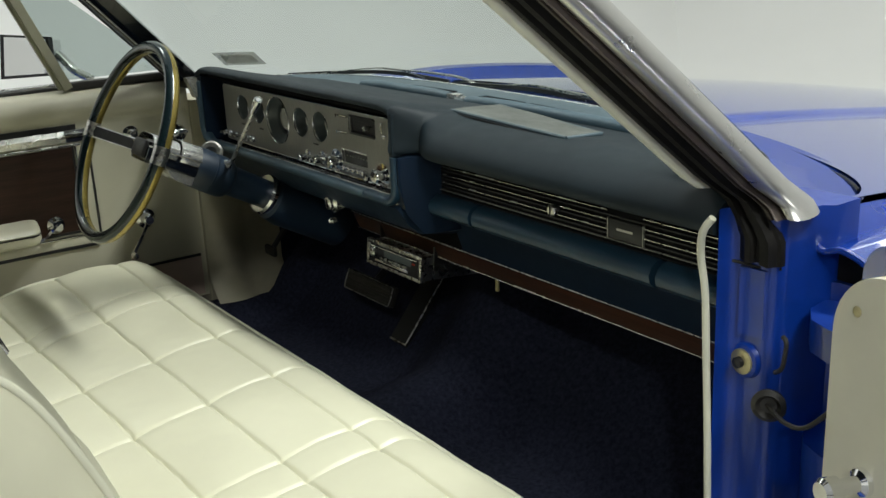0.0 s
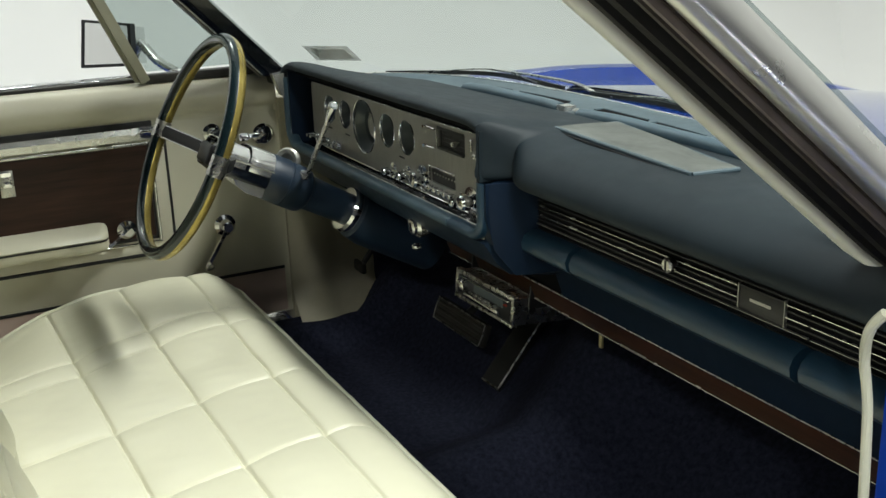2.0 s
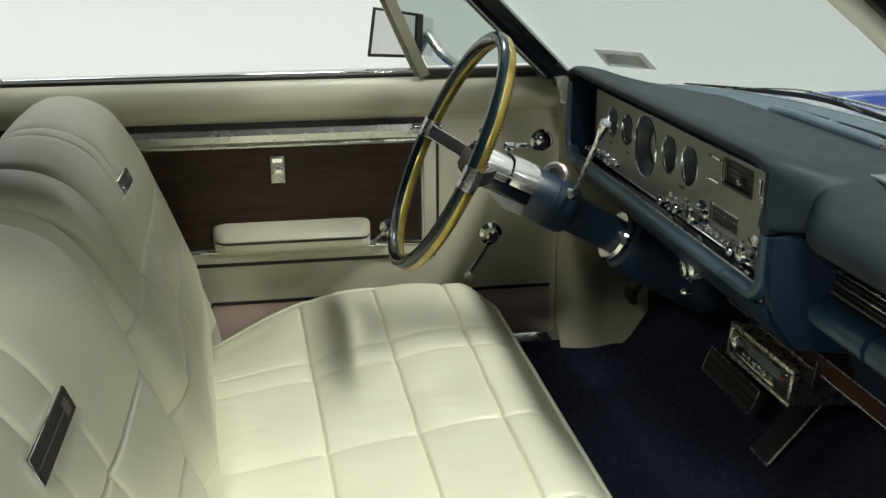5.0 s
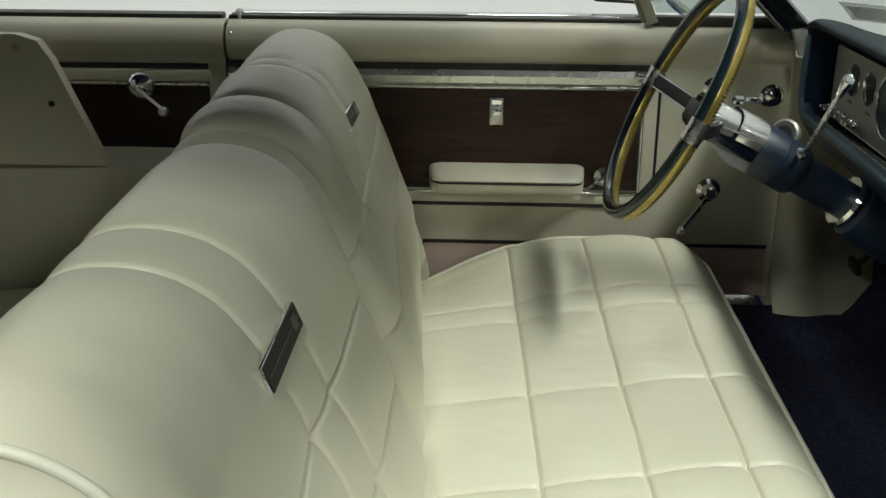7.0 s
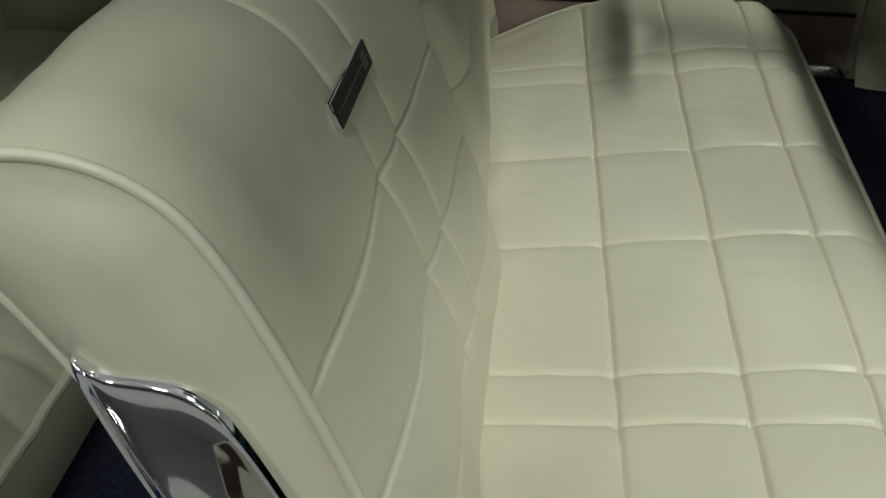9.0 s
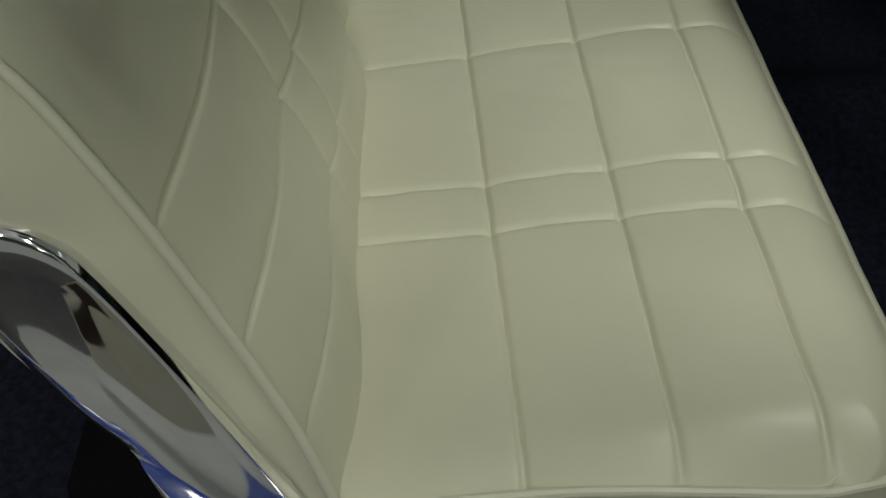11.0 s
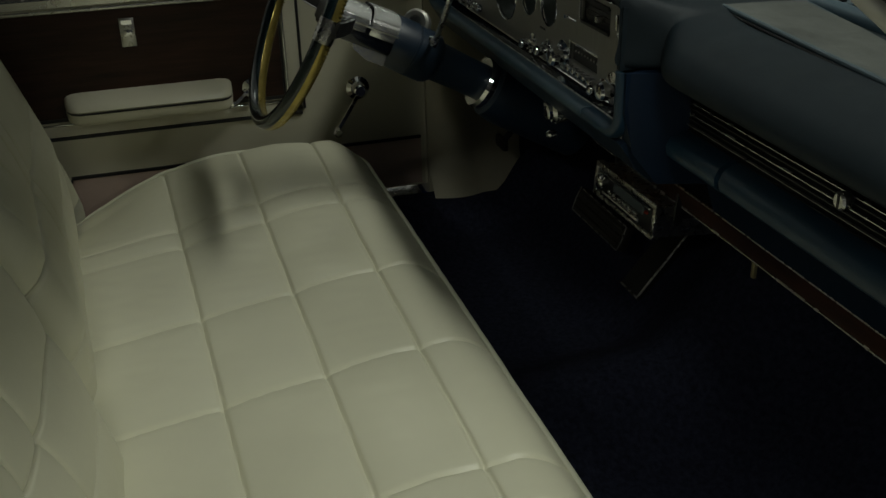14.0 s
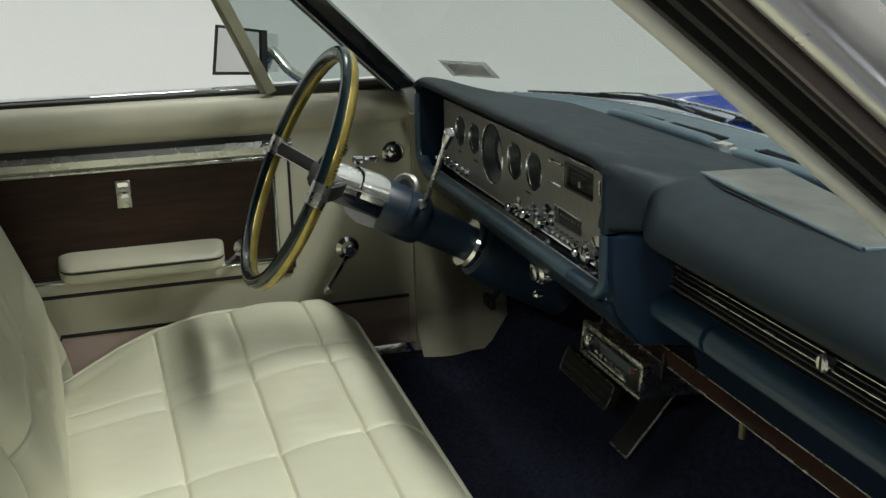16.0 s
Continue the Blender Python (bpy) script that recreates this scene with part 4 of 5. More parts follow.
part("rod", tube([(-0.262, PY - 0.012, 0.843), (-0.170, PY - 0.012, 0.850)], 0.003, 8), CHROME, dash)
for x in (-0.645, -0.625, -0.590, -0.566, -0.530, -0.507):
    part("toggle_switch", join(lathe([(0.0075, 0), (0.0075, 0.006), (0.005, 0.010)], axis_at((x, PY, 0.842), (0, -1, 0)), 12), box(x - 0.003, x + 0.003, PY - 0.022, PY - 0.006, 0.840, 0.847, 0.0015)), CHROME, dash, "small chrome toggle switch")
for x, w in ((-0.56, 0.008), (-0.47, 0.010), (-0.225, 0.010)):
    part("printed_bar", box(x - w, x + w, PY - 0.0008, PY + 0.001, 0.868, 0.871), BLACK, panel)

# blue fascia under and beside the hood
part("fascia", prism([(0.640, 0.900), (0.664, 0.898), (0.668, 0.825), (0.700, 0.745), (0.716, 0.700), (0.78, 0.69), (0.78, 0.90)], "x", 0.129, 0.805, 8), STEEL_BLUE, dash, "dark blue painted fascia")
part("fascia_side", prism([(0.598, 0.899), (0.596, 0.86), (0.604, 0.80), (0.640, 0.755), (0.72, 0.745), (0.76, 0.899)], "x", 0.1327, 0.154, 8, 0, 2, lambda x, y, z: (x, y - 0.012 + 0.074 * (min(1.0, max(0.0, (x - 0.1327) / 0.021)) ** 1.2), z)), STEEL_BLUE, dash, "blue panel beside the gauges")
part("under_panel", prism([(0.584, 0.806), (0.606, 0.772), (0.628, 0.752), (0.700, 0.738), (0.80, 0.73), (0.80, 0.800), (0.60, 0.812)], "x", -0.71, 0.118, 4), NAVY, dash, "dark underside of the dashboard")
part("dash_core", box(-0.79, 0.80, 0.72, 0.90, 0.70, 0.885), DARK_CLOTH, dash, "black dashboard core")
part("dash_end", prism([(0.612, 0.925), (0.606, 0.90), (0.618, 0.80), (0.70, 0.70), (0.80, 0.70), (0.74, 0.925)], "x", -0.795, -0.70, 1, 0.006), STEEL_BLUE, dash, "blue dashboard end")

# vent panel with bright strips
vent = part("vent_panel", box(0.142, 0.805, 0.656, 0.664, 0.826, 0.8995), DARK_CLOTH, dash, "black louvred vent panel")
for k, z in enumerate((0.892, 0.878, 0.864, 0.850, 0.836)):
    for a, b in ((0.152, 0.278), (0.282, 0.666), (0.670, 0.802)):
        if 1 <= k <= 3 and a == 0.282:
            part("bright_strip", box(a, 0.565, 0.6525, 0.6560, z - 0.00045, z + 0.00045), BRUSHED if k in (0, 4) else SATIN, vent)
            part("bright_strip", box(0.634, b, 0.6525, 0.6560, z - 0.00045, z + 0.00045), BRUSHED if k in (0, 4) else SATIN, vent)
        else:
            part("bright_strip", box(a, b, 0.6525, 0.6560, z - 0.00045, z + 0.00045), BRUSHED if k in (0, 4) else SATIN, vent)
    part("louvre", box(0.146, 0.802, 0.654, 0.660, z - 0.008, z - 0.0065), BLACK, vent)
part("vent_knob", lathe([(0.007, 0), (0.007, 0.006), (0.0092, 0.008), (0.0092, 0.013), (0.007, 0.015)], axis_at((0.452, 0.658, 0.857), (0, -1, 0)), 20), CHROME_DULL, vent, "ribbed vent knob")
part("vent_knob_slot", box(0.4508, 0.4532, 0.6422, 0.6432, 0.850, 0.864), BLACK, vent)
emb = part("name_plate", box(0.565, 0.634, 0.6530, 0.660, 0.838, 0.867, 0.0006), BLACK, dash, "small black name plate framed in chrome")
part("plate_frame", box(0.5645, 0.5658, 0.6520, 0.660, 0.837, 0.868), BRUSHED, emb)
part("plate_frame", box(0.6332, 0.6345, 0.6520, 0.660, 0.837, 0.868), BRUSHED, emb)
part("script_bar", box(0.583, 0.614, 0.6524, 0.6532, 0.8515, 0.8548), NEEDLE, emb, "pale worn script bar")

# padded blue bars
for a, b in ((0.140, 0.259), (0.268, 0.667), (0.678, 0.800)):
    p = [(0.664, 0.828), (0.646, 0.827), (0.635, 0.820), (0.630, 0.809), (0.632, 0.798), (0.641, 0.790), (0.676, 0.786)]
    part("pad_bar", prism(p, "x", a, b, 1, 0.007, 3), BAR_BLUE, dash, "padded blue bar with worn ends")

# walnut strip with bright edges
strip = part("wood_strip", prism([(0.7165, 0.702), (0.7215, 0.703), (0.7355, 0.668), (0.7305, 0.666)], "x", -0.27, 0.80), WOOD_X, dash, "walnut strip along the dashboard's foot")
part("bright_edge", tube([(-0.27, 0.7285, 0.6660), (0.80, 0.7285, 0.6660)], 0.0015, 8), SATIN, strip)
part("bright_edge", tube([(-0.27, 0.7150, 0.7030), (0.80, 0.7150, 0.7030)], 0.0014, 8), CHROME_DULL, strip)

# speaker grille on the top
GRILLE_C = [(0.114, 0.711, 0.9610), (0.430, 0.697, 0.9550), (0.432, 0.770, 0.9520), (0.094, 0.838, 0.9515)]


def grille_fn(u, v):
    """The pressed sheet between its four corners, dished a little towards the rim."""
    c = [Vector(p) for p in GRILLE_C]
    p = c[0].lerp(c[1], u).lerp(c[3].lerp(c[2], u), v)
    rim = min(u * 12, (1 - u) * 12, v * 5, (1 - v) * 5, 1.0)
    return p + Vector((0, 0, 0.0040 - 0.0020 * rim + 0.0007 * math.sin(u * 9 + v * 4)))


sp = part("speaker_grille", grid_surface(60, 24, grille_fn), GRILLE, dash, "flat dull metal speaker grille", 60)
edge = [Vector(p) + Vector((0, 0, 0.0015)) for p in GRILLE_C]
for a, b, r in ((0, 1, 0.0034), (1, 2, 0.0034), (2, 3, 0.0024), (3, 0, 0.0024)):
    part("grille_rim", tube([edge[a], edge[b]], r, 10), COWL_BLUE, sp, "rolled blue edge of the grille")
# black tube imitates the shadow below the front rim
part("rim_shade", tube([edge[0] + Vector((0.004, -0.0052, -0.003)), edge[1] + Vector((-0.004, -0.0052, -0.003))], 0.0016, 6), BLACK, sp, "black bead standing in for shade under the grille's edge")

# pale blue steel shelf with defroster slots behind the pad
def shelf(u, v):
    x = -0.705 + 1.41 * u
    a = pad_top(x) - 0.004
    b = glass_base(x) - 0.016
    return Vector((x, a + (b - a) * v, 0.9455 + 0.0075 * v ** 1.5 + 0.002 * math.sin(v * 3.1)))


sh = part("defroster_shelf", grid_surface(90, 8, shelf), COWL_BLUE, dash, "pale blue steel shelf below the glass")
# pale tube stands in for light caught by the shelf's far edge
part("shelf_highlight", tube([shelf(k / 80, 1.0) for k in range(81)], 0.0018, 6), SATIN, sh, "thin pale tube imitating the highlight on the shelf's edge")
for a, b in ((-0.405, -0.088), (-0.030, 0.47)):
    xs = [a + (b - a) * k / 8 for k in range(9)]
    ends = [0.35, 0.8, 1, 1, 1, 1, 1, 1, 0.7]
    lip = smooth_path([(x, pad_top(x) + 0.008, 0.9485 - 0.007 * (1 - e)) for x, e in zip(xs, ends)], 5)
    prof = [(0.0125 * math.cos(radians(q)), 0.0115 * math.sin(radians(q))) for q in range(-20, 201, 20)]
    part("defroster_lip", sweep(lip, prof), LIP_BLUE, sh, "rounded blue defroster lip", 60)
# slots are not cut: raised black strips give their dark insides
for a, b in ((-0.408, -0.292), (-0.264, -0.118), (-0.024, 0.100), (0.122, 0.246), (0.268, 0.39)):
    line = [Vector((x, 0.889 - 0.20 * (x + 0.03) ** 2, 0.9515)) for x in [a + (b - a) * k / 6 for k in range(7)]]
    part("defroster_slot", sweep(line, [(-0.0065, -0.006), (0.0065, -0.006), (0.0065, 0.0), (-0.0065, 0.0)]), DARK_CLOTH, sh, "raised black strip standing in for a slot's shaded inside")
    part("slot_rim", tube([p + Vector((0, 0.0078, 0.0004)) for p in line], 0.0013, 6), COWL_BLUE, sh)
    part("slot_bridge", box(a - 0.006, a + 0.002, line[0].y - 0.008, line[0].y + 0.008, 0.946, 0.9535, 0.001), COWL_BLUE, sh)
part("lip_clip", join(prism([(-0.086, pad_top(0) - 0.003), (-0.083, pad_top(0) + 0.016), (-0.058, pad_top(0) + 0.018), (-0.064, pad_top(0) - 0.002)], "z", 0.944, 0.9560, 1, 0.003)), SATIN, sh, "bright bent clip between the lips")
screw(sh, (-0.044, pad_top(0) + 0.008, 0.9510), (0, -0.2, 1), 0.006)
for x, y in ((-0.662, 0.770), (-0.465, 0.852)):
    screw(sh, (x, min(y, glass_base(x) - 0.02), 0.945), (0, 0, 1), 0.006)

# ignition lock and hanging lever
ig = part("ignition_lock", lathe([(0.020, -0.03), (0.022, 0), (0.022, 0.005), (0.017, 0.009), (0.015, 0.008), (0.014, 0.014), (0.012, 0.015)], axis_at((-0.172, 0.6185, 0.760), (0, -1, -0.1)), 24), CHROME, dash, "chrome ignition lock")
part("key_slot", box(-0.1735, -0.1705, 0.602, 0.6045, 0.751, 0.767), BLACK, ig)
part("lever_tip", lathe([(0.006, 0), (0.007, 0.01), (0.004, 0.014)], axis_at((-0.172, 0.62, 0.722), (0, -1, 0)), 12), CHROME, dash)
part("hanging_tag", box(0.198, 0.205, 0.732, 0.737, 0.640, 0.662, 0.001), BRASS, dash, "small pale wire tag below the dashboard")

# ---- aftermarket stereo ----
st = thing("car_stereo", "silver aftermarket car stereo hung under the dashboard", "car stereo")
M = pose(-0.072, 0.686, 0.646, -6, 0, 1)
part("chassis", box(-0.092, 0.092, 0.008, 0.165, -0.024, 0.0235, 0.002, 1, M), CHROME_DULL, st, "bare metal chassis with punched holes")
fp = part("face_frame", join(*[box(a, b, 0.0, 0.012, c, d, 0.0025, 2, M) for a, b, c, d in ((-0.096, 0.096, 0.018, 0.027), (-0.096, 0.096, -0.027, -0.020), (-0.096, -0.087, -0.021, 0.02), (0.087, 0.096, -0.021, 0.02))]), CHROME_DULL, st, "pale silver face frame")
part("face", box(-0.088, 0.088, 0.003, 0.012, -0.021, 0.019, 0.002, 2, M), BLACK, st, "black front panel")
part("display", box(-0.035, 0.060, 0.0018, 0.004, -0.002, 0.012, 0.001, 1, M), GAUGE, st)
part("silver_band", join(box(-0.080, 0.080, -0.001, 0.004, 0.013, 0.0165, 0.001, 1, M), box(-0.060, 0.055, -0.004, 0.004, -0.0165, -0.0085, 0.003, 2, M)), CHROME, st)
part("volume_knob", lathe([(0.011, 0), (0.011, 0.010), (0.008, 0.012)], M @ axis_at((-0.066, 0.003, 0.002), (0, -1, 0)), 20), CHROME, st)
for k in range(6):
    part("button", box(-0.045 + k * 0.016, -0.034 + k * 0.016, -0.002, 0.004, -0.0075, -0.0035, 0.001, 1, M), CHROME_DULL, st)
part("red_light", box(0.066, 0.073, -0.001, 0.004, 0.004, 0.008, 0.001, 1, M), AMBER, st)
for y, z, r in ((0.04, 0.0, 0.007), (0.075, 0.008, 0.005), (0.075, -0.010, 0.005), (0.11, 0.0, 0.008), (0.14, 0.010, 0.004)):
    part("side_hole", lathe([(r, 0), (r, 0.0008)], M @ axis_at((0.092, y, z), (1, 0, 0)), 14), BLACK, st)
part("bracket", box(-0.094, -0.090, 0.03, 0.14, 0.0, 0.07, 0.001, 1, M), BLACK, st)
part("bracket", box(0.093, 0.097, 0.03, 0.10, 0.005, 0.06, 0.001, 1, M), BLACK, st)

# ---- below the dashboard ----
bp_ = thing("brake_pedal", "wide black ribbed brake pedal edged in bright metal", "pedal")
PM = Matrix.Translation((-0.2765, 0.7465, 0.521)) @ Matrix.Rotation(radians(-22), 4, "X")
pad = part("pedal_pad", box(-0.0935, 0.0935, 0.0, 0.016, -0.0225, 0.0225, 0.004, 2, PM), RUBBER, bp_, "black rubber pad")
for k in range(3):
    part("rib", box(-0.086, 0.086, -0.003, 0.001, -0.0165 + k * 0.0135, -0.0105 + k * 0.0135, 0.0015, 1, PM), RUBBER, pad)
part("bright_trim", tube([PM @ Vector(p) for p in ((-0.091, -0.001, -0.0215), (0.091, -0.001, -0.0215), (0.0935, -0.001, 0.0), (0.091, -0.001, 0.0215), (-0.091, -0.001, 0.0215), (-0.0935, -0.001, 0.0))], 0.0013, 6, closed=True, up=(0, 1, 0)), CHROME_DULL, bp_, "thin bright trim round the pad")
part("arm", tube(smooth_path([(-0.2765, 0.760, 0.525), (-0.2765, 0.80, 0.56), (-0.2765, 0.83, 0.64), (-0.2765, 0.835, 0.74)], 5), 0.008, 8), BLACK, bp_, "black hanging arm")
kb = thing("parking_brake_pedal", "small black parking brake pedal beside the kick panel", "pedal")
part("pedal_pad", box(-0.748, -0.695, 0.724, 0.736, 0.496, 0.522, 0.005, 2), RUBBER, kb)
part("arm", tube([(-0.722, 0.735, 0.512), (-0.722, 0.775, 0.56), (-0.735, 0.79, 0.74)], 0.007, 8), BLACK, kb)
gp = thing("accelerator_pedal", "long black accelerator pedal with a bright edge", "pedal")
part("pedal_pad", prism([(0.800, 0.375), (0.795, 0.390), (0.925, 0.545), (0.935, 0.535)], "x", -0.275, -0.215, 1, 0.003), BLACK, gp)
part("bright_edge", join(tube([(-0.214, 0.795, 0.389), (-0.214, 0.925, 0.545)], 0.002, 6), tube([(-0.276, 0.795, 0.389), (-0.214, 0.795, 0.389)], 0.002, 6)), CHROME_DULL, gp)

# ---- steering column and wheel ----
sw = thing("steering_wheel", "two-spoke steering wheel in dark teal and amber with a chrome hub", "steering wheel")
C = Vector((-0.411, 0.293, 0.898))
AX = Vector((0, 0.900, -0.436)).normalized()      # down the column
UPW = Vector((0, 0.436, 0.900)).normalized()
RX = Vector((1, 0, 0))


def rim_half(a0, a1, n, ribs):
    verts, faces = [], []
    steps = 1320 if ribs else 240
    for i in range(steps):
        t = 2 * math.pi * i / steps
        radial = RX * math.cos(t) + UPW * math.sin(t)
        for k in range(n + 1):
            a = radians(a0 + (a1 - a0) * k / n)
            r = 0.0118
            if ribs and 3 < k < n - 4:
                r += (-0.0013, -0.0005, 0.0006, 0.0010, 0.0006, -0.0005)[i % 6]
            verts.append(C + radial * (0.1945 + r * math.cos(a)) + AX * (r * 1.15 * math.sin(a)))
    m = n + 1
    for i in range(steps):
        j = (i + 1) % steps
        for k in range(n):
            faces.append((i * m + k, i * m + k + 1, j * m + k + 1, j * m + k))
    return from_data(verts, faces)


part("rim", rim_half(188, 352, 14, False), TEAL, sw, "dark teal rim facing the driver", 50)
part("rim_grip", rim_half(-8, 188, 16, True), GOLD, sw, "amber ribbed inner rim", 70)
hub_c = C + AX * 0.075
for s in (-1, 1):
    a = C + RX * (s * 0.1915) - UPW * 0.002
    b = hub_c + RX * (s * 0.035) + UPW * 0.0
    path = [a, a.lerp(b, 0.5) + AX * 0.004, b]
    part("spoke", sweep(smooth_path(path, 6), [(-0.0115, -0.005), (0.0115, -0.005), (0.010, 0.005), (0.0, 0.007), (-0.010, 0.005)], up=tuple(-AX)), BLACK, sw, "black spoke with a bright edge")
    part("spoke_edge", tube([p + UPW * 0.0115 - AX * 0.004 for p in smooth_path(path, 6)], 0.0014, 6), CHROME, sw)
    part("spoke_edge", tube([p - UPW * 0.0115 - AX * 0.004 for p in smooth_path(path, 6)], 0.0014, 6), CHROME, sw)
    t0 = 0.0 if s > 0 else math.pi
    arc = [C + (RX * math.cos(t0 + d) + UPW * math.sin(t0 + d)) * 0.1945 for d in (-0.085, -0.04, 0.0, 0.04, 0.085)]
    part("rim_clip", tube(arc, 0.0150, 14, up=tuple(AX)), CHROME_DULL, sw, "satin metal clip at the spoke")
QM = Matrix(((RX.x, UPW.x, -AX.x, hub_c.x), (RX.y, UPW.y, -AX.y, hub_c.y), (RX.z, UPW.z, -AX.z, hub_c.z), (0, 0, 0, 1)))
part("hub", box(-0.045, 0.045, -0.026, 0.010, -0.074, 0.038, 0.006, 3, QM), GLOSS_BLACK, sw, "glossy black hub block")


def crown_plate(u, v, z0, z1, lift):
    """Fluted bright top of the hub, its flutes running along the column."""
    x = -0.046 + 0.092 * u
    fl = 0.0014 * abs(math.sin(u * math.pi * 9))
    return QM @ Vector((x, 0.006 + lift * max(0.0, 1 - (x / 0.0464) ** 4) ** 0.5 + fl, z0 + (z1 - z0) * v))


for z0, z1, lift in ((-0.0235, 0.034, 0.025), (-0.073, -0.0265, 0.030)):
    part("hub_crown", grid_surface(91, 5, lambda u, v: crown_plate(u, v, z0, z1, lift)), BRIGHT, sw, "fluted chrome crown on the hub", 30)
    part("hub_side", box(0.0445, 0.0475, -0.004, 0.018, z0 + 0.002, z1 - 0.002, 0.0012, 2, QM), BRIGHT, sw, "bright side plate of the hub crown")
part("crown_bridge", box(-0.042, 0.042, 0.006, 0.023, -0.072, 0.032, 0.006, 2, QM), GLOSS_BLACK, sw)
part("hub_band", tube([QM @ Vector(p) for p in ((-0.047, 0.008, -0.075), (-0.047, 0.008, 0.039), (0.047, 0.008, 0.039), (0.047, 0.008, -0.075))], 0.0016, 8), CHROME, sw)
part("hub_cap", box(-0.032, 0.032, -0.018, 0.018, 0.036, 0.045, 0.005, 3, QM), BLACK, sw, "black hub cap")
part("hub_skirt", prism([(-0.0255, -0.070), (-0.0255, -0.010), (-0.034, -0.016), (-0.043, -0.040), (-0.043, -0.070)], "x", -0.042, 0.042, 1, 0.003), BRIGHT, sw, "bright metal skirt under the hub").matrix_basis = QM
AXC = Vector((0, 0.8698, -0.4933))                # the column tips down a little more than the wheel
UPC = Vector((0, 0.4933, 0.8698))
QC = Matrix(((1, 0, 0, hub_c.x), (0, UPC.y, -AXC.y, hub_c.y), (0, UPC.z, -AXC.z, hub_c.z), (0, 0, 0, 1)))
col = thing("steering_column", "navy painted steering column with a chrome collar", "steering column")
part("tube", lathe([(0.030, -0.066), (0.040, -0.068), (0.0425, -0.076), (0.0435, -0.112), (0.0420, -0.113), (0.0420, -0.115), (0.0435, -0.116), (0.0425, -0.150), (0.0400, -0.157), (0.0325, -0.164), (0.0310, -0.21), (0.0305, -0.285)], QC, 36), NAVY, col, "stepped navy column tube")
part("collar", lathe([(0.0325, -0.250), (0.042, -0.250), (0.045, -0.256), (0.043, -0.268), (0.034, -0.272)], QC, 36), CHROME, col, "chrome collar ring")
part("boot", lathe([(0.034, -0.262), (0.050, -0.272), (0.056, -0.30), (0.054, -0.46)], QC, 30), NAVY, col, "blue collar housing")
# shift lever
kn = Vector((-0.187, 0.480, 0.974))
bs = Vector((-0.385, 0.492, 0.826))
bs2 = Vector((-0.345, 0.488, 0.838))
LV = (kn - bs2).normalized()
part("shift_lever", tube([tuple(bs), tuple(bs2), tuple(bs2.lerp(kn, 0.5)), tuple(kn - LV * 0.01)], 0.0043, 10), CHROME_DULL, col, "thin metal shift lever")
part("shift_knob", lathe([(0.0048, -0.034), (0.0062, -0.022), (0.0080, -0.006), (0.0084, 0.010), (0.0076, 0.0115), (0.0052, 0.0105)], axis_at(kn, tuple(LV)), 22), CHROME, col, "chrome shift knob")
part("knob_button", lathe([(0.0050, 0.0106), (0.0045, 0.0112)], axis_at(kn, tuple(LV)), 16), GAUGE, col, "dark button in the shift knob")
part("shift_pivot", lathe([(0.007, -0.010), (0.010, -0.007), (0.010, 0.007), (0.007, 0.010)], axis_at(bs + Vector((0, 0, -0.004)), (1, -0.3, 0.4)), 18), CHROME, col)
part("signal_housing", lathe([(0.021, -0.012), (0.023, -0.004), (0.023, 0.006), (0.019, 0.010), (0.012, 0.009), (0.011, 0.004), (0.003, 0.004)], axis_at(C + AX * 0.188 + UPW * 0.034 - RX * 0.010, (0.75, -0.55, 0.35)), 28), BRUSHED, col, "dull metal selector housing")
sl = part("signal_lever", tube(smooth_path([(-0.440, 0.432, 0.892), (-0.432, 0.430, 0.897), (-0.424, 0.412, 0.899), (-0.422, 0.402, 0.899)], 4), 0.0042, 8), CHROME, col, "short chrome signal lever")
part("lever_tip", lathe([(0.004, -0.004), (0.0075, 0.0), (0.0075, 0.012), (0.005, 0.015)], axis_at((-0.422, 0.404, 0.899), (0, -1, 0.05)), 16), CHROME, sl)
# ---- doors ----
def vinyl_profile(s):
    """Inner door outline (x measured from the trim plane outward, z)."""
    return smooth_path([(0, 0.045, 0.955), (0, 0.022, 0.954), (0, -0.002, 0.944), (0, -0.016, 0.922), (0, -0.012, 0.898), (0, 0.000, 0.884)], 5)


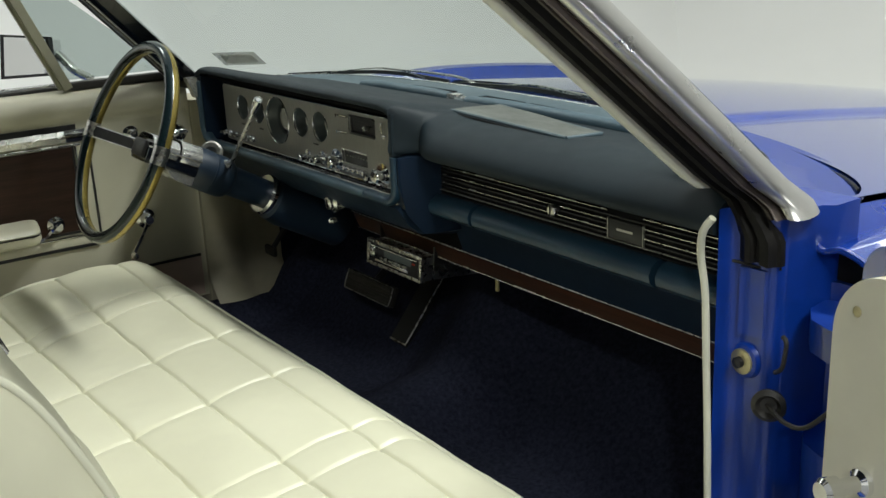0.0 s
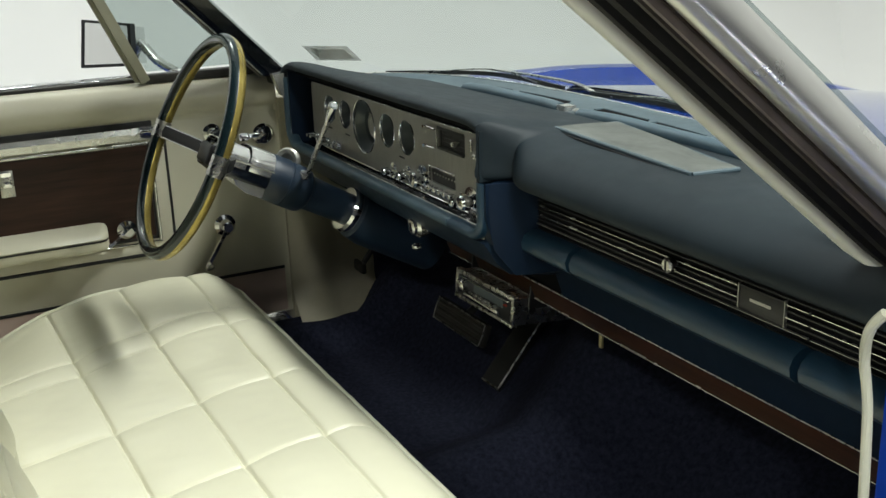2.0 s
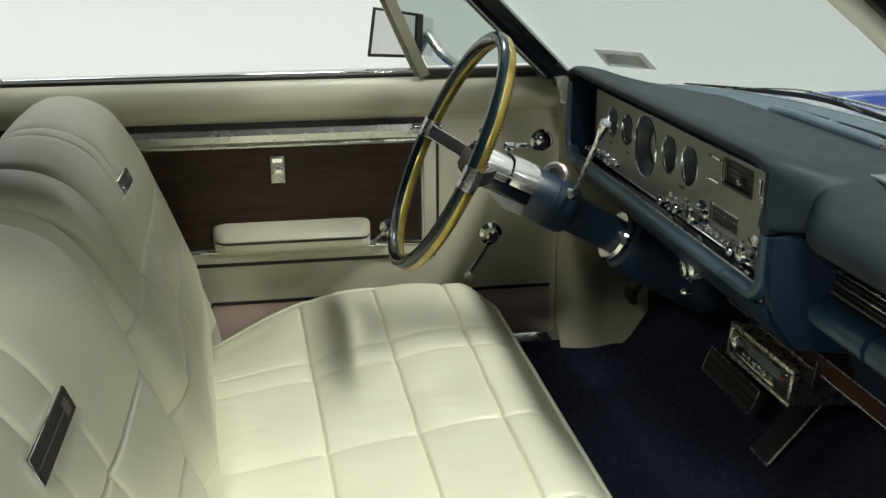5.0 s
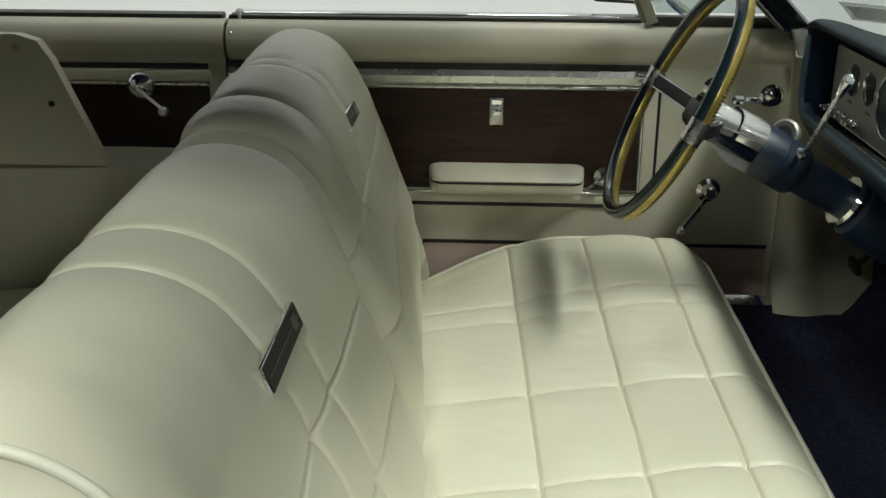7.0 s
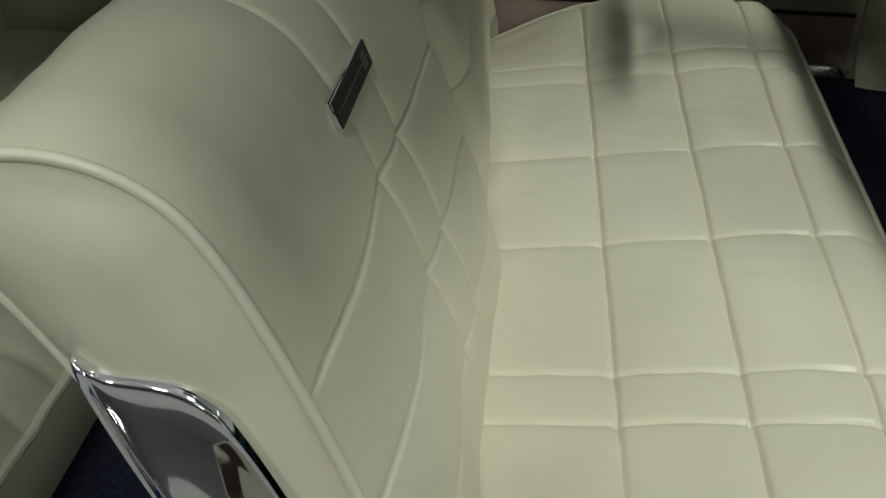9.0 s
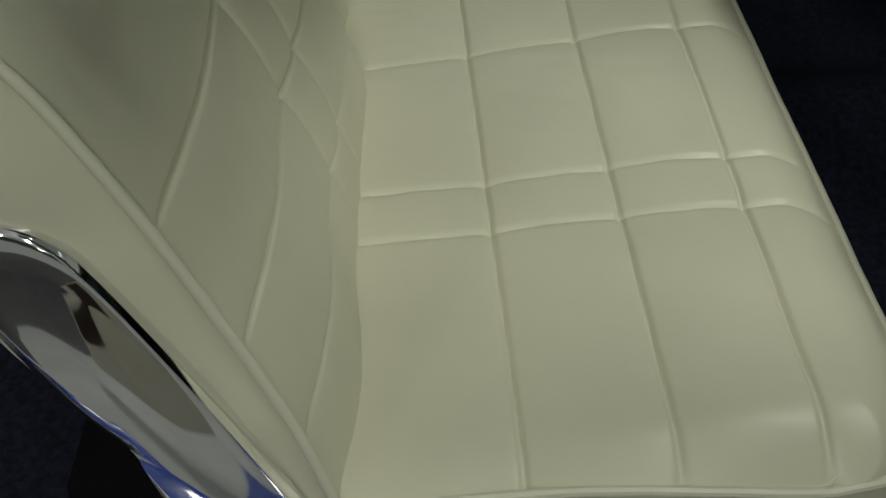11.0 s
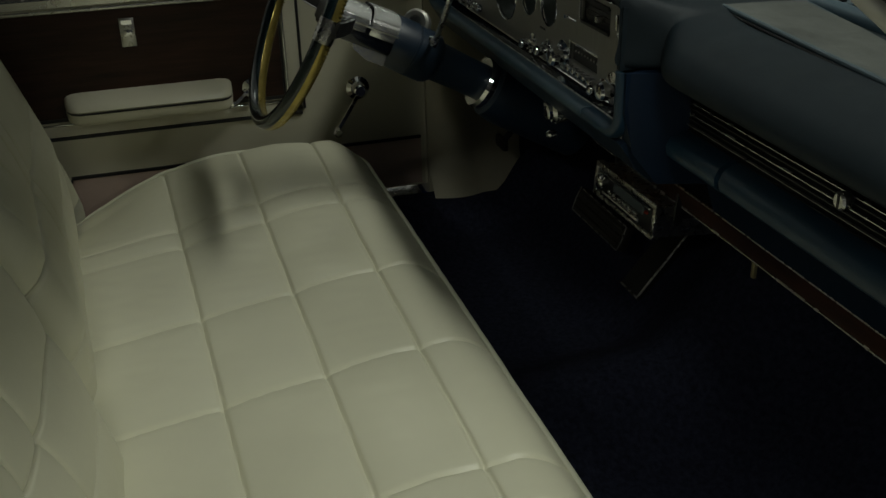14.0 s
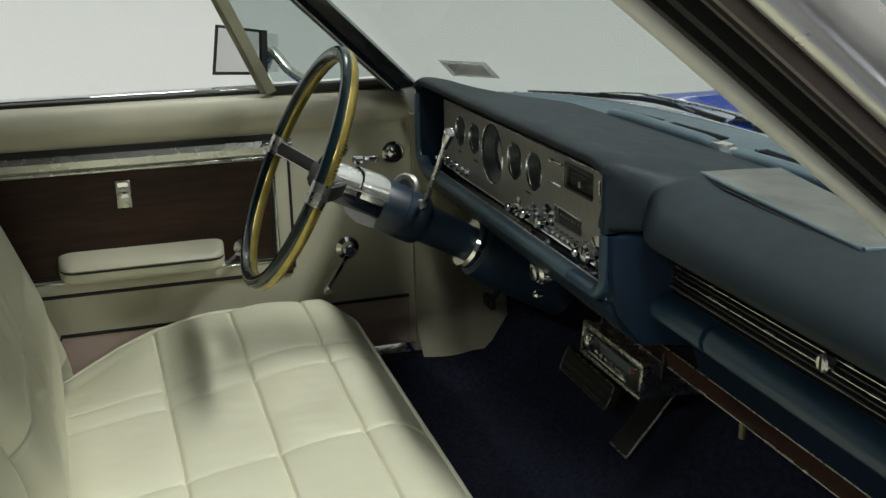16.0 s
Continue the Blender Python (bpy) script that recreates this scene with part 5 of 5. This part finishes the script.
def make_door(name, label, length=(-0.512, 0.592)):
    """A left door, closed: trim plane x = -0.82, hinge at the front."""
    d = thing(name, label, "car door")
    X = -0.82
    y0, y1 = length
    # shell
    part("shell", join(box(-0.99, -0.865, y0, y1, 0.40, 0.955, 0.02), box(-0.87, -0.835, y0 + 0.01, y1 - 0.01, 0.41, 0.93, 0.01)), BODY_BLUE, d, "blue outer door skin")
    # padded upper roll
    prof = [(X - p.y, p.z) for p in vinyl_profile(1)] + [(X, 0.872), (X - 0.045, 0.872)]
    up = prism(prof, "y", y0 + 0.004, y1 - 0.002, 40, 0, 2, lambda x, y, z: (x - (0.006 * max(0, (y - y1 + 0.10) / 0.10) ** 2) + 0.0012 * noise.noise(Vector((y * 14, z * 20, 4))), y, z))
    part("upper_roll", up, VINYL_DOOR, d, "cream padded vinyl along the window sill", 50)
    part("lower_panel", box(X - 0.045, X, y0 + 0.004, y1 - 0.002, 0.40, 0.8725, 0.0008), VINYL_DOOR, d, "cream vinyl door panel")
    part("sill_seal", box(X - 0.062, X - 0.034, y0, y1, 0.950, 0.9625, 0.003), RUBBER, d, "black window sill seal")
    part("belt_moulding", box(X - 0.10, X - 0.062, y0, 0.36, 0.950, 0.9655, 0.005), CHROME, d, "chrome belt moulding")
    # bright upper moulding: dark groove above a wide chrome band
    part("dark_groove", box(X - 0.004, X + 0.004, y0 + 0.004, 0.318, 0.863, 0.880, 0.001), BLACK, d, "black groove above the bright band")
    part("bright_band", prism([(X, 0.868), (X + 0.006, 0.867), (X + 0.012, 0.856), (X + 0.010, 0.842), (X, 0.838)], "y", y0 + 0.004, 0.290, 2), SATIN, d, "wide bright moulding across the door")
    part("band_end", prism([(X, 0.871), (X + 0.012, 0.869), (X + 0.015, 0.857), (X + 0.012, 0.842), (X, 0.837)], "y", 0.290, 0.348, 1, 0.004), CHROME, d, "chrome end cap of the band")
    part("worn_edge", box(X, X + 0.006, y0 + 0.004, 0.322, 0.8305, 0.8365, 0.0015), SATIN, d, "thin worn metal edge")
    # walnut inset with thin frame
    part("wood_panel", box(X - 0.002, X + 0.003, y0 + 0.02, 0.302, 0.632, 0.829), WOOD, d, "dark walnut veneer inset panel")
    part("inset_line", join(box(X, X + 0.005, 0.302, 0.3065, 0.626, 0.832), box(X, X + 0.005, y0 + 0.02, 0.3065, 0.6255, 0.632)), BLACK, d)
    part("inset_bead", join(box(X, X + 0.0065, 0.3085, 0.3125, 0.620, 0.832, 0.0015), box(X, X + 0.0065, y0 + 0.02, 0.3125, 0.617, 0.621, 0.0015)), CHROME, d, "thin chrome bead round the inset")
    part("inset_border", join(box(X, X + 0.004, 0.313, 0.338, 0.596, 0.832, 0.0015), box(X, X + 0.004, y0 + 0.02, 0.338, 0.596, 0.617, 0.0015)), PLASTIC_CREAM, d, "cream border strip")
    part("outer_line", join(box(X, X + 0.005, 0.338, 0.3435, 0.600, 0.838, 0.001), box(X, X + 0.005, y0 + 0.02, 0.336, 0.5885, 0.595, 0.001)), BLACK, d, "black outline of the inset")
    # plaque
    pl = part("plaque", box(X + 0.003, X + 0.007, 0.008, 0.035, 0.758, 0.812, 0.0015), CHROME_DULL, d, "small pale metal crest plaque")
    part("plaque_crest", join(box(X + 0.007, X + 0.0085, 0.012, 0.031, 0.800, 0.808), box(X + 0.007, X + 0.0085, 0.013, 0.030, 0.778, 0.790, 0.0008)), CHROME, pl)
    # armrest with a scooped top
    def arm(outline):
        """An outline (depth, z) carried along the door, with chamfered ends."""
        verts, faces, n = [], [], len(outline)
        stations = [(-0.112, 0.25), (-0.108, 0.62), (-0.100, 0.86), (-0.086, 1.0), (0.176, 1.0), (0.188, 0.90), (0.196, 0.66), (0.200, 0.25)]
        for y, k in stations:
            verts += [(X + p * k, y, 0.657 + (z - 0.657) * (0.45 + 0.55 * k)) for p, z in outline]
        for i in range(len(stations) - 1):
            faces += [(i * n + j, i * n + (j + 1) % n, (i + 1) * n + (j + 1) % n, (i + 1) * n + j) for j in range(n)]
        faces += [tuple(range(n)), tuple(range(len(verts) - n, len(verts)))]
        return from_data(verts, faces)
    ar = part("armrest", arm([(-0.001, 0.679), (0.020, 0.680), (0.050, 0.671), (0.062, 0.664), (0.066, 0.658), (0.064, 0.655), (-0.001, 0.655)]), VINYL_DOOR, d, "cream padded armrest", 40)
    part("armrest_line", arm([(-0.001, 0.655), (0.0675, 0.655), (0.0675, 0.6522), (-0.001, 0.6522)]), BLACK, ar, "thin black line under the pad")
    part("armrest_base", arm([(-0.001, 0.6522), (0.0660, 0.6522), (0.0665, 0.6380), (0.0600, 0.6310), (0.050, 0.6290), (-0.001, 0.6280)]), VINYL_DOOR, ar, "cream lower half of the armrest", 40)
    # inside handle
    h = part("door_handle", lathe([(0.020, 0), (0.020, 0.006), (0.010, 0.010), (0.010, 0.028)], axis_at((X + 0.002, 0.240, 0.655), (1, 0, 0)), 20), CHROME, d, "chrome inside door handle")
    part("handle_paddle", sweep(smooth_path([(X + 0.028, 0.245, 0.667), (X + 0.034, 0.225, 0.655), (X + 0.036, 0.200, 0.636), (X + 0.032, 0.176, 0.632)], 6), [(-0.003, -0.012), (0.003, -0.012), (0.003, 0.012), (-0.003, 0.012)], up=(1, 0, 0.2)), CHROME, h)
    # window crank
    def crank(py, pz, ky, kz, size=1.0):
        c = part("window_crank", lathe([(0.024 * size, 0), (0.024 * size, 0.004), (0.015 * size, 0.010), (0.013 * size, 0.030), (0.010 * size, 0.033)], axis_at((X, py, pz), (1, 0, 0)), 24), CHROME, d, "chrome window crank")
        part("crank_arm", sweep(smooth_path([(X + 0.026, py, pz), (X + 0.036, py * 0.5 + ky * 0.5, pz * 0.5 + kz * 0.5), (X + 0.040, ky, kz)], 6), [(-0.0040, -0.002), (0.0040, -0.002), (0.0035, 0.002), (-0.0035, 0.002)], up=(1, 0, 0)), CHROME, c)
        part("crank_knob", lathe([(0.004, 0), (0.009, 0.004), (0.010, 0.014), (0.007, 0.020)], axis_at((X + 0.040, ky, kz), (1, 0, 0)), 18), CHROME, c)
    crank(0.452, 0.630, 0.398, 0.556)
    part("vent_crank", lathe([(0.020, 0), (0.020, 0.004), (0.012, 0.010), (0.012, 0.02), (0.008, 0.022)], axis_at((X - 0.004, 0.444, 0.838), (1, 0, 0)), 22), CHROME, d, "round chrome vent control")
    vc = part("mirror_control", lathe([(0.024, 0), (0.024, 0.004), (0.020, 0.008), (0.018, 0.0065), (0.016, 0.003), (0.013, 0.0035), (0.0115, 0.008), (0.006, 0.0115), (0.001, 0.0125)], axis_at((X + 0.003, 0.556, 0.823), (1, 0, 0)), 26), CHROME, d, "round chrome mirror control")
    part("control_stick", lathe([(0.004, 0.010), (0.004, 0.016), (0.003, 0.018)], axis_at((X + 0.003, 0.556, 0.823), (1, 0, 0)), 16), CHROME, vc)
    # lower carpeted kick strip under a dark line, tinted with pinkish light
    part("kick_line", box(X - 0.001, X + 0.004, y0 + 0.02, y1 - 0.01, 0.506, 0.5125, 0.001), BLACK, d, "dark line above the kick strip")
    part("kick_strip", box(X - 0.002, X + 0.002, y0 + 0.02, y1 - 0.01, 0.405, 0.506), PINK, d, "cream carpeted kick strip with pinkish light in its colour")
    part("lock_pin", lathe([(0.004, 0), (0.004, 0.012), (0.008, 0.016), (0.0085, 0.022), (0.005, 0.026)], axis_at((X - 0.030, -0.488, 0.950), (0, 0, 1)), 14), CHROME, d, "chrome lock pin")
    part("edge_bead", tube([(X - 0.004, y1 + 0.0005, 0.40), (X - 0.004, y1 + 0.0005, 0.88), (X - 0.010, y1 - 0.002, 0.945)], 0.0045, 8), PLASTIC_CREAM, d, "cream bead along the door's front edge")
    screw(d, (X + 0.010, -0.500, 0.934), (1, 0, 0), 0.004)
    return d


door = make_door("driver_door", "closed driver door with walnut inset, chrome mouldings and cream vinyl")

# quarter window frame on the driver side
vw = thing("vent_window", "small triangular vent window with a dull metal post", "car window")
pb, ptop = Vector((-0.835, 0.318, 0.960)), Vector((-0.790, 0.150, 1.33))
part("post", sweep([tuple(pb), tuple(ptop)], [(-0.010, -0.012), (0.010, -0.012), (0.010, 0.012), (-0.010, 0.012)], up=(1, 0, 0)), POST, vw, "dull olive metal division post")
part("post_channel", sweep([tuple(pb + Vector((0, -0.014, 0))), tuple(ptop + Vector((0, -0.014, 0)))], [(-0.006, -0.005), (0.006, -0.005), (0.006, 0.005), (-0.006, 0.005)], up=(1, 0, 0)), POST, vw)
part("sill_frame", box(-0.856, -0.830, 0.315, 0.60, 0.9535, 0.972, 0.003), RUBBER, vw, "black sill seal of the vent window")
vg = part("glass", from_data([(-0.842, 0.325, 0.978), (-0.842, 0.560, 0.978), (-0.800, 0.165, 1.30), (-0.838, 0.325, 0.978), (-0.838, 0.560, 0.978), (-0.796, 0.165, 1.30)], [(0, 1, 2), (3, 4, 5), (0, 1, 4, 3), (1, 2, 5, 4), (0, 2, 5, 3)]), GLASS, vw)
vg.visible_shadow = False

# exterior mirror
wm = thing("wing_mirror", "rectangular chrome wing mirror on the driver door", "mirror")
MM = pose(-1.000, 0.286, 1.025, -8, 0, 42)
part("shell", prism([(-0.060, -0.046), (0.058, -0.040), (0.054, 0.038), (-0.052, 0.044)], "y", -0.004, 0.050, 1, 0.006), CHROME, wm, "chrome mirror shell").matrix_basis = MM
part("mirror_frame", prism([(-0.0745, -0.0535), (0.063, -0.046), (0.059, 0.0435), (-0.068, 0.0515)], "y", -0.007, 0.010, 1, 0.0015), BLACK, wm, "dark mirror frame").matrix_basis = MM
part("mirror_glass", prism([(-0.0625, -0.0465), (0.0572, -0.0405), (0.0535, 0.0385), (-0.0565, 0.0452)], "y", -0.0095, -0.0075, 1), MIRROR, wm, "grey mirror glass").matrix_basis = MM
part("arm", sweep(smooth_path([(-0.985, 0.330, 1.03), (-0.975, 0.350, 1.02), (-0.955, 0.375, 0.985), (-0.930, 0.405, 0.962)], 6), ring(0.013, 10, 0.010)), SATIN, wm)
part("foot", lathe([(0.030, 0), (0.028, 0.006), (0.018, 0.012)], axis_at((-0.925, 0.410, 0.952), (0, 0, 1)), 20), CHROME, wm)

# rear quarter trim on the driver side
qt = thing("quarter_trim", "cream rear quarter trim with walnut inset and chrome band", "interior trim")
part("upper_roll", prism([(-0.82 - p.y, p.z) for p in vinyl_profile(1)] + [(-0.82, 0.872), (-0.865, 0.872)], "y", -1.35, -0.5145, 20), VINYL_DOOR, qt, "cream padded roll", 50)
part("side_panel", box(-0.865, -0.82, -1.35, -0.5150, 0.33, 0.8725, 0.001), VINYL_DOOR, qt, "cream side panel")
part("dark_groove", box(-0.824, -0.816, -0.86, -0.55, 0.862, 0.872, 0.001), BLACK, qt)
part("bright_band", prism([(-0.82, 0.862), (-0.810, 0.859), (-0.808, 0.850), (-0.810, 0.838), (-0.82, 0.834)], "y", -0.87, -0.545, 1), PLASTIC_CREAM, qt, "cream band between bright lines")
part("bright_line", box(-0.82, -0.812, -0.87, -0.545, 0.829, 0.835, 0.0015), CHROME_DULL, qt)
part("wood_panel", box(-0.822, -0.817, -0.90, -0.55, 0.700, 0.829), WOOD, qt, "dark walnut veneer inset")
part("ash_lid", box(-0.823, -0.812, -0.76, -0.66, 0.698, 0.712, 0.002), BLACK, qt)
rc = part("window_crank", lathe([(0.031, 0), (0.031, 0.004), (0.026, 0.012), (0.017, 0.019), (0.008, 0.023), (0.001, 0.024)], axis_at((-0.82, -0.688, 0.828), (1, 0, 0)), 26), CHROME, qt, "chrome rear window crank")
part("crank_arm", sweep([(-0.794, -0.688, 0.826), (-0.782, -0.635, 0.786)], [(-0.0035, -0.002), (0.0035, -0.002), (0.0035, 0.002), (-0.0035, 0.002)], up=(1, 0, 0)), CHROME, rc)
part("crank_knob", lathe([(0.005, 0), (0.010, 0.005), (0.010, 0.014), (0.006, 0.019)], axis_at((-0.784, -0.634, 0.785), (1, 0, 0)), 16), CHROME_DULL, rc)
part("door_gap_strip", box(-0.862, -0.832, -0.5142, -0.5085, 0.34, 0.950, 0.001), RUBBER, qt, "dark rubber strip beside the door")
part("sill_line", box(-0.885, -0.856, -1.35, -0.524, 0.950, 0.9635, 0.003), RUBBER, qt)
# rear armrest block and slanted top-well panel
for sx in (-1, 1):
    ra = thing("rear_side_panel", "cream rear armrest and slanted side panel with two screws", "interior trim", "rear side panels")
    part("armrest_block", prism([(-0.540, 0.33), (-0.530, 0.66), (-0.545, 0.688), (-0.60, 0.700), (-0.73, 0.702), (-1.22, 0.690), (-1.22, 0.33)], "x", sx * 0.655, sx * 0.815, 1, 0.006), VINYL_DOOR, ra, "cream armrest block")
    slant = part("slanted_panel", prism([(-0.716, 0.703), (-0.800, 0.905), (-0.822, 0.938), (-0.860, 0.950), (-1.22, 0.950), (-1.22, 0.703)], "x", sx * 0.665, sx * 0.69, 1, 0.004), VINYL_DOOR, ra, "cream slanted panel")
    for y, z in ((-0.862, 0.925), (-0.808, 0.822)):
        screw(slant, (sx * 0.664, y, z), (-sx, 0, 0), 0.006, BRASS if z > 0.9 else BLACK)
# passenger-side quarter wall, mostly hidden
qr = thing("quarter_trim", "cream rear quarter trim beside the rear seat", "interior trim")
part("side_panel", box(0.82, 0.865, -1.35, -0.60, 0.33, 0.95, 0.02), VINYL_DOOR, qr)

# kick panels ahead of the doors
for sx in (-1, 1):
    kp = thing("kick_panel", "cream plastic kick panel ahead of the door, darkened for shade", "interior trim", "kick panels")
    yk = 0.5945 if sx < 0 else 0.66
    ye = 0.80
    def kick(u, v, sx=sx, yk=yk, ye=ye):
        """A shallow moulded sheet that flares out towards its foot."""
        y = yk + (ye - yk) * u
        z = 0.382 + 0.518 * v
        flare = 0.050 * max(0.0, 1 - v / 0.17) ** 1.6 - 0.004 * math.exp(-((z - 0.457) / 0.004) ** 2)
        bow = 0.014 * math.sin(math.pi * min(1.0, (y - yk) / 0.11))
        return Vector((sx * (0.806 - flare - bow), y, z))
    bm = grid_surface(24, 40, kick)
    part("panel", join(bm, prism([(yk, 0.32), (yk, 0.90), (ye, 0.90), (ye, 0.32)], "x", sx * 0.8065, -0.93 if sx < 0 else 0.815, 1, 0.001)), KICK_SHADE, kp, "cream moulded panel with a flared foot, shade in its colour", 60)
    # dark sheet in place of shade on the forward part of the panel
    part("footwell_shade", box(sx * 0.795, sx * 0.82, ye + 0.001, 1.10, 0.31, 0.88), CARPET, kp, "dark sheet standing in for the shaded side of the footwell")

# ---- passenger door jamb ----
jm = thing("door_jamb", "blue painted passenger door jamb with cream seal", "door jamb")
part("hinge_pillar", prism([(0.806, 0.602), (0.811, 0.620), (0.822, 0.629), (0.842, 0.632), (0.860, 0.630), (0.868, 0.636), (0.873, 0.650), (0.878, 0.70), (0.890, 0.712), (0.890, 0.76), (0.80, 0.76)], "z", 0.25, 0.935, 8, 0.0), JAMB_BLUE, jm, "blue painted hinge pillar with a pressed channel", 50)
part("hinge_recess", prism([(0.8902, 0.712), (0.90, 0.716), (0.985, 0.716), (0.985, 0.76), (0.8902, 0.76)], "z", 0.25, 0.838, 6), JAMB_BLUE, jm, "blue painted recess behind the hinges", 50)
part("pressed_panel", prism([(0.824, 0.622), (0.832, 0.627), (0.856, 0.628), (0.862, 0.634), (0.82, 0.634)], "z", 0.775, 0.862, 1, 0.003), JAMB_BLUE, jm)
part("seam_bead", tube([(0.812, 0.622, 0.868), (0.840, 0.631, 0.864), (0.870, 0.640, 0.866)], 0.002, 6), RUBBER, jm)
part("bolt_boss", lathe([(0.024, 0), (0.022, 0.006), (0.017, 0.008)], axis_at((0.832, 0.632, 0.740), (-0.1, -1, 0)), 26), JAMB_BLUE, jm)
bt = part("jamb_switch", lathe([(0.0165, 0), (0.0165, 0.004), (0.010, 0.005)], axis_at((0.832, 0.625, 0.740), (-0.1, -1, 0)), 26), BRASS, jm, "yellowed round courtesy-light switch")
part("plunger", lathe([(0.007, 0), (0.007, 0.006), (0.004, 0.008)], axis_at((0.831, 0.620, 0.740), (-0.1, -1, 0)), 16), BLACK, bt)
part("grommet", lathe([(0.013, 0), (0.020, 0.004), (0.021, 0.010), (0.015, 0.014), (0.010, 0.008)], axis_at((0.884, 0.612, 0.706), (0.5, -0.86, 0)), 24), RUBBER, jm, "black rubber wire grommet")
# solid black block supplies the darkness of the open gap
part("cowl_gap_fill", box(0.8905, 0.995, 0.722, 0.755, 0.8385, 0.874, 0.001), DARK_CLOTH, jm, "black block standing in for shade in the gap under the fender edge")
part("wire", tube(smooth_path([(0.884, 0.606, 0.706), (0.925, 0.585, 0.704), (0.960, 0.575, 0.714), (0.990, 0.575, 0.745)], 8), 0.003, 8), RUBBER, jm, "thin black wire to the door")
part("wire", tube(smooth_path([(0.882, 0.622, 0.742), (0.896, 0.616, 0.755), (0.900, 0.616, 0.785), (0.892, 0.620, 0.792)], 8), 0.003, 8), RUBBER, jm)
part("seal", tube(smooth_path([(0.826, 0.566, 0.935), (0.812, 0.566, 0.915), (0.800, 0.578, 0.880), (0.800, 0.588, 0.83), (0.802, 0.592, 0.74), (0.806, 0.596, 0.60), (0.808, 0.60, 0.40), (0.81, 0.58, 0.385)], 8), 0.0048, 10), PIPING, jm, "cream rubber door seal")
for za, zb in ((0.775, 0.815), (0.555, 0.655)):
    part("hinge", prism([(0.885, 0.714), (0.892, 0.670), (0.915, 0.640), (0.950, 0.625), (0.985, 0.632), (0.985, 0.66), (0.955, 0.668), (0.935, 0.714)], "z", za, zb, 1, 0.007, 3), JAMB_BLUE, jm, "blue painted door hinge")

# ---- open passenger door ----
pd = thing("passenger_door", "open passenger door with pale inner panel and chrome crank", "car door")
ANG = radians(74)
HP = Vector((0.985, 0.585, 0))
DV = Vector((math.sin(ANG), -math.cos(ANG), 0))       # along the leaf, away from the hinge
NV_ = Vector((-DV.y, DV.x, 0))                        # through the leaf, to its outer face


def leaf(profile, a, b, bevel=0.006, seg=3):
    """An outline along the leaf (distance, z), with thickness from a to b."""
    bm = prism(profile, "y", a, b, 1, bevel, seg)
    for v in bm.verts:
        p = HP + DV * v.co.x + NV_ * v.co.y
        v.co = Vector((p.x, p.y, v.co.z))
    return bm


def rounded(x0, x1, z0, z1, r):
    pts = [(x0, z0)]
    pts += [(x0 + r - r * math.cos(t), z1 - r + r * math.sin(t)) for t in [radians(9 * k) for k in range(11)]]
    return pts + [(x1, z1), (x1, z0)]


part("inner_panel", leaf(rounded(0.018, 1.08, 0.40, 0.925, 0.075), -0.022, 0.0), PLASTIC_CREAM, pd, "pale cream inner door panel")
part("outer_shell", leaf(rounded(0.03, 1.09, 0.40, 0.95, 0.04), 0.001, 0.12, 0.02), BODY_BLUE, pd, "blue outer door shell")


def on_leaf(d, z, out):
    p = HP + DV * d - NV_ * out
    return Vector((p.x, p.y, z))


screw(pd, on_leaf(0.052, 0.880, 0.022), tuple(-NV_), 0.006, BRASS)
vk = part("vent_crank", lathe([(0.016, 0), (0.015, 0.006), (0.009, 0.010), (0.009, 0.030), (0.014, 0.034), (0.015, 0.050), (0.011, 0.055)], axis_at(on_leaf(0.080, 0.700, 0.022), tuple(-NV_)), 22), CHROME, pd, "chrome vent crank knob")
part("wood_panel", leaf([(0.30, 0.63), (0.30, 0.83), (1.02, 0.83), (1.02, 0.63)], -0.026, -0.0225, 0), WOOD, pd, "dark walnut veneer inset")
part("bright_band", leaf([(0.26, 0.84), (0.26, 0.865), (1.05, 0.865), (1.05, 0.84)], -0.030, -0.0225, 0.002), CHROME_DULL, pd)
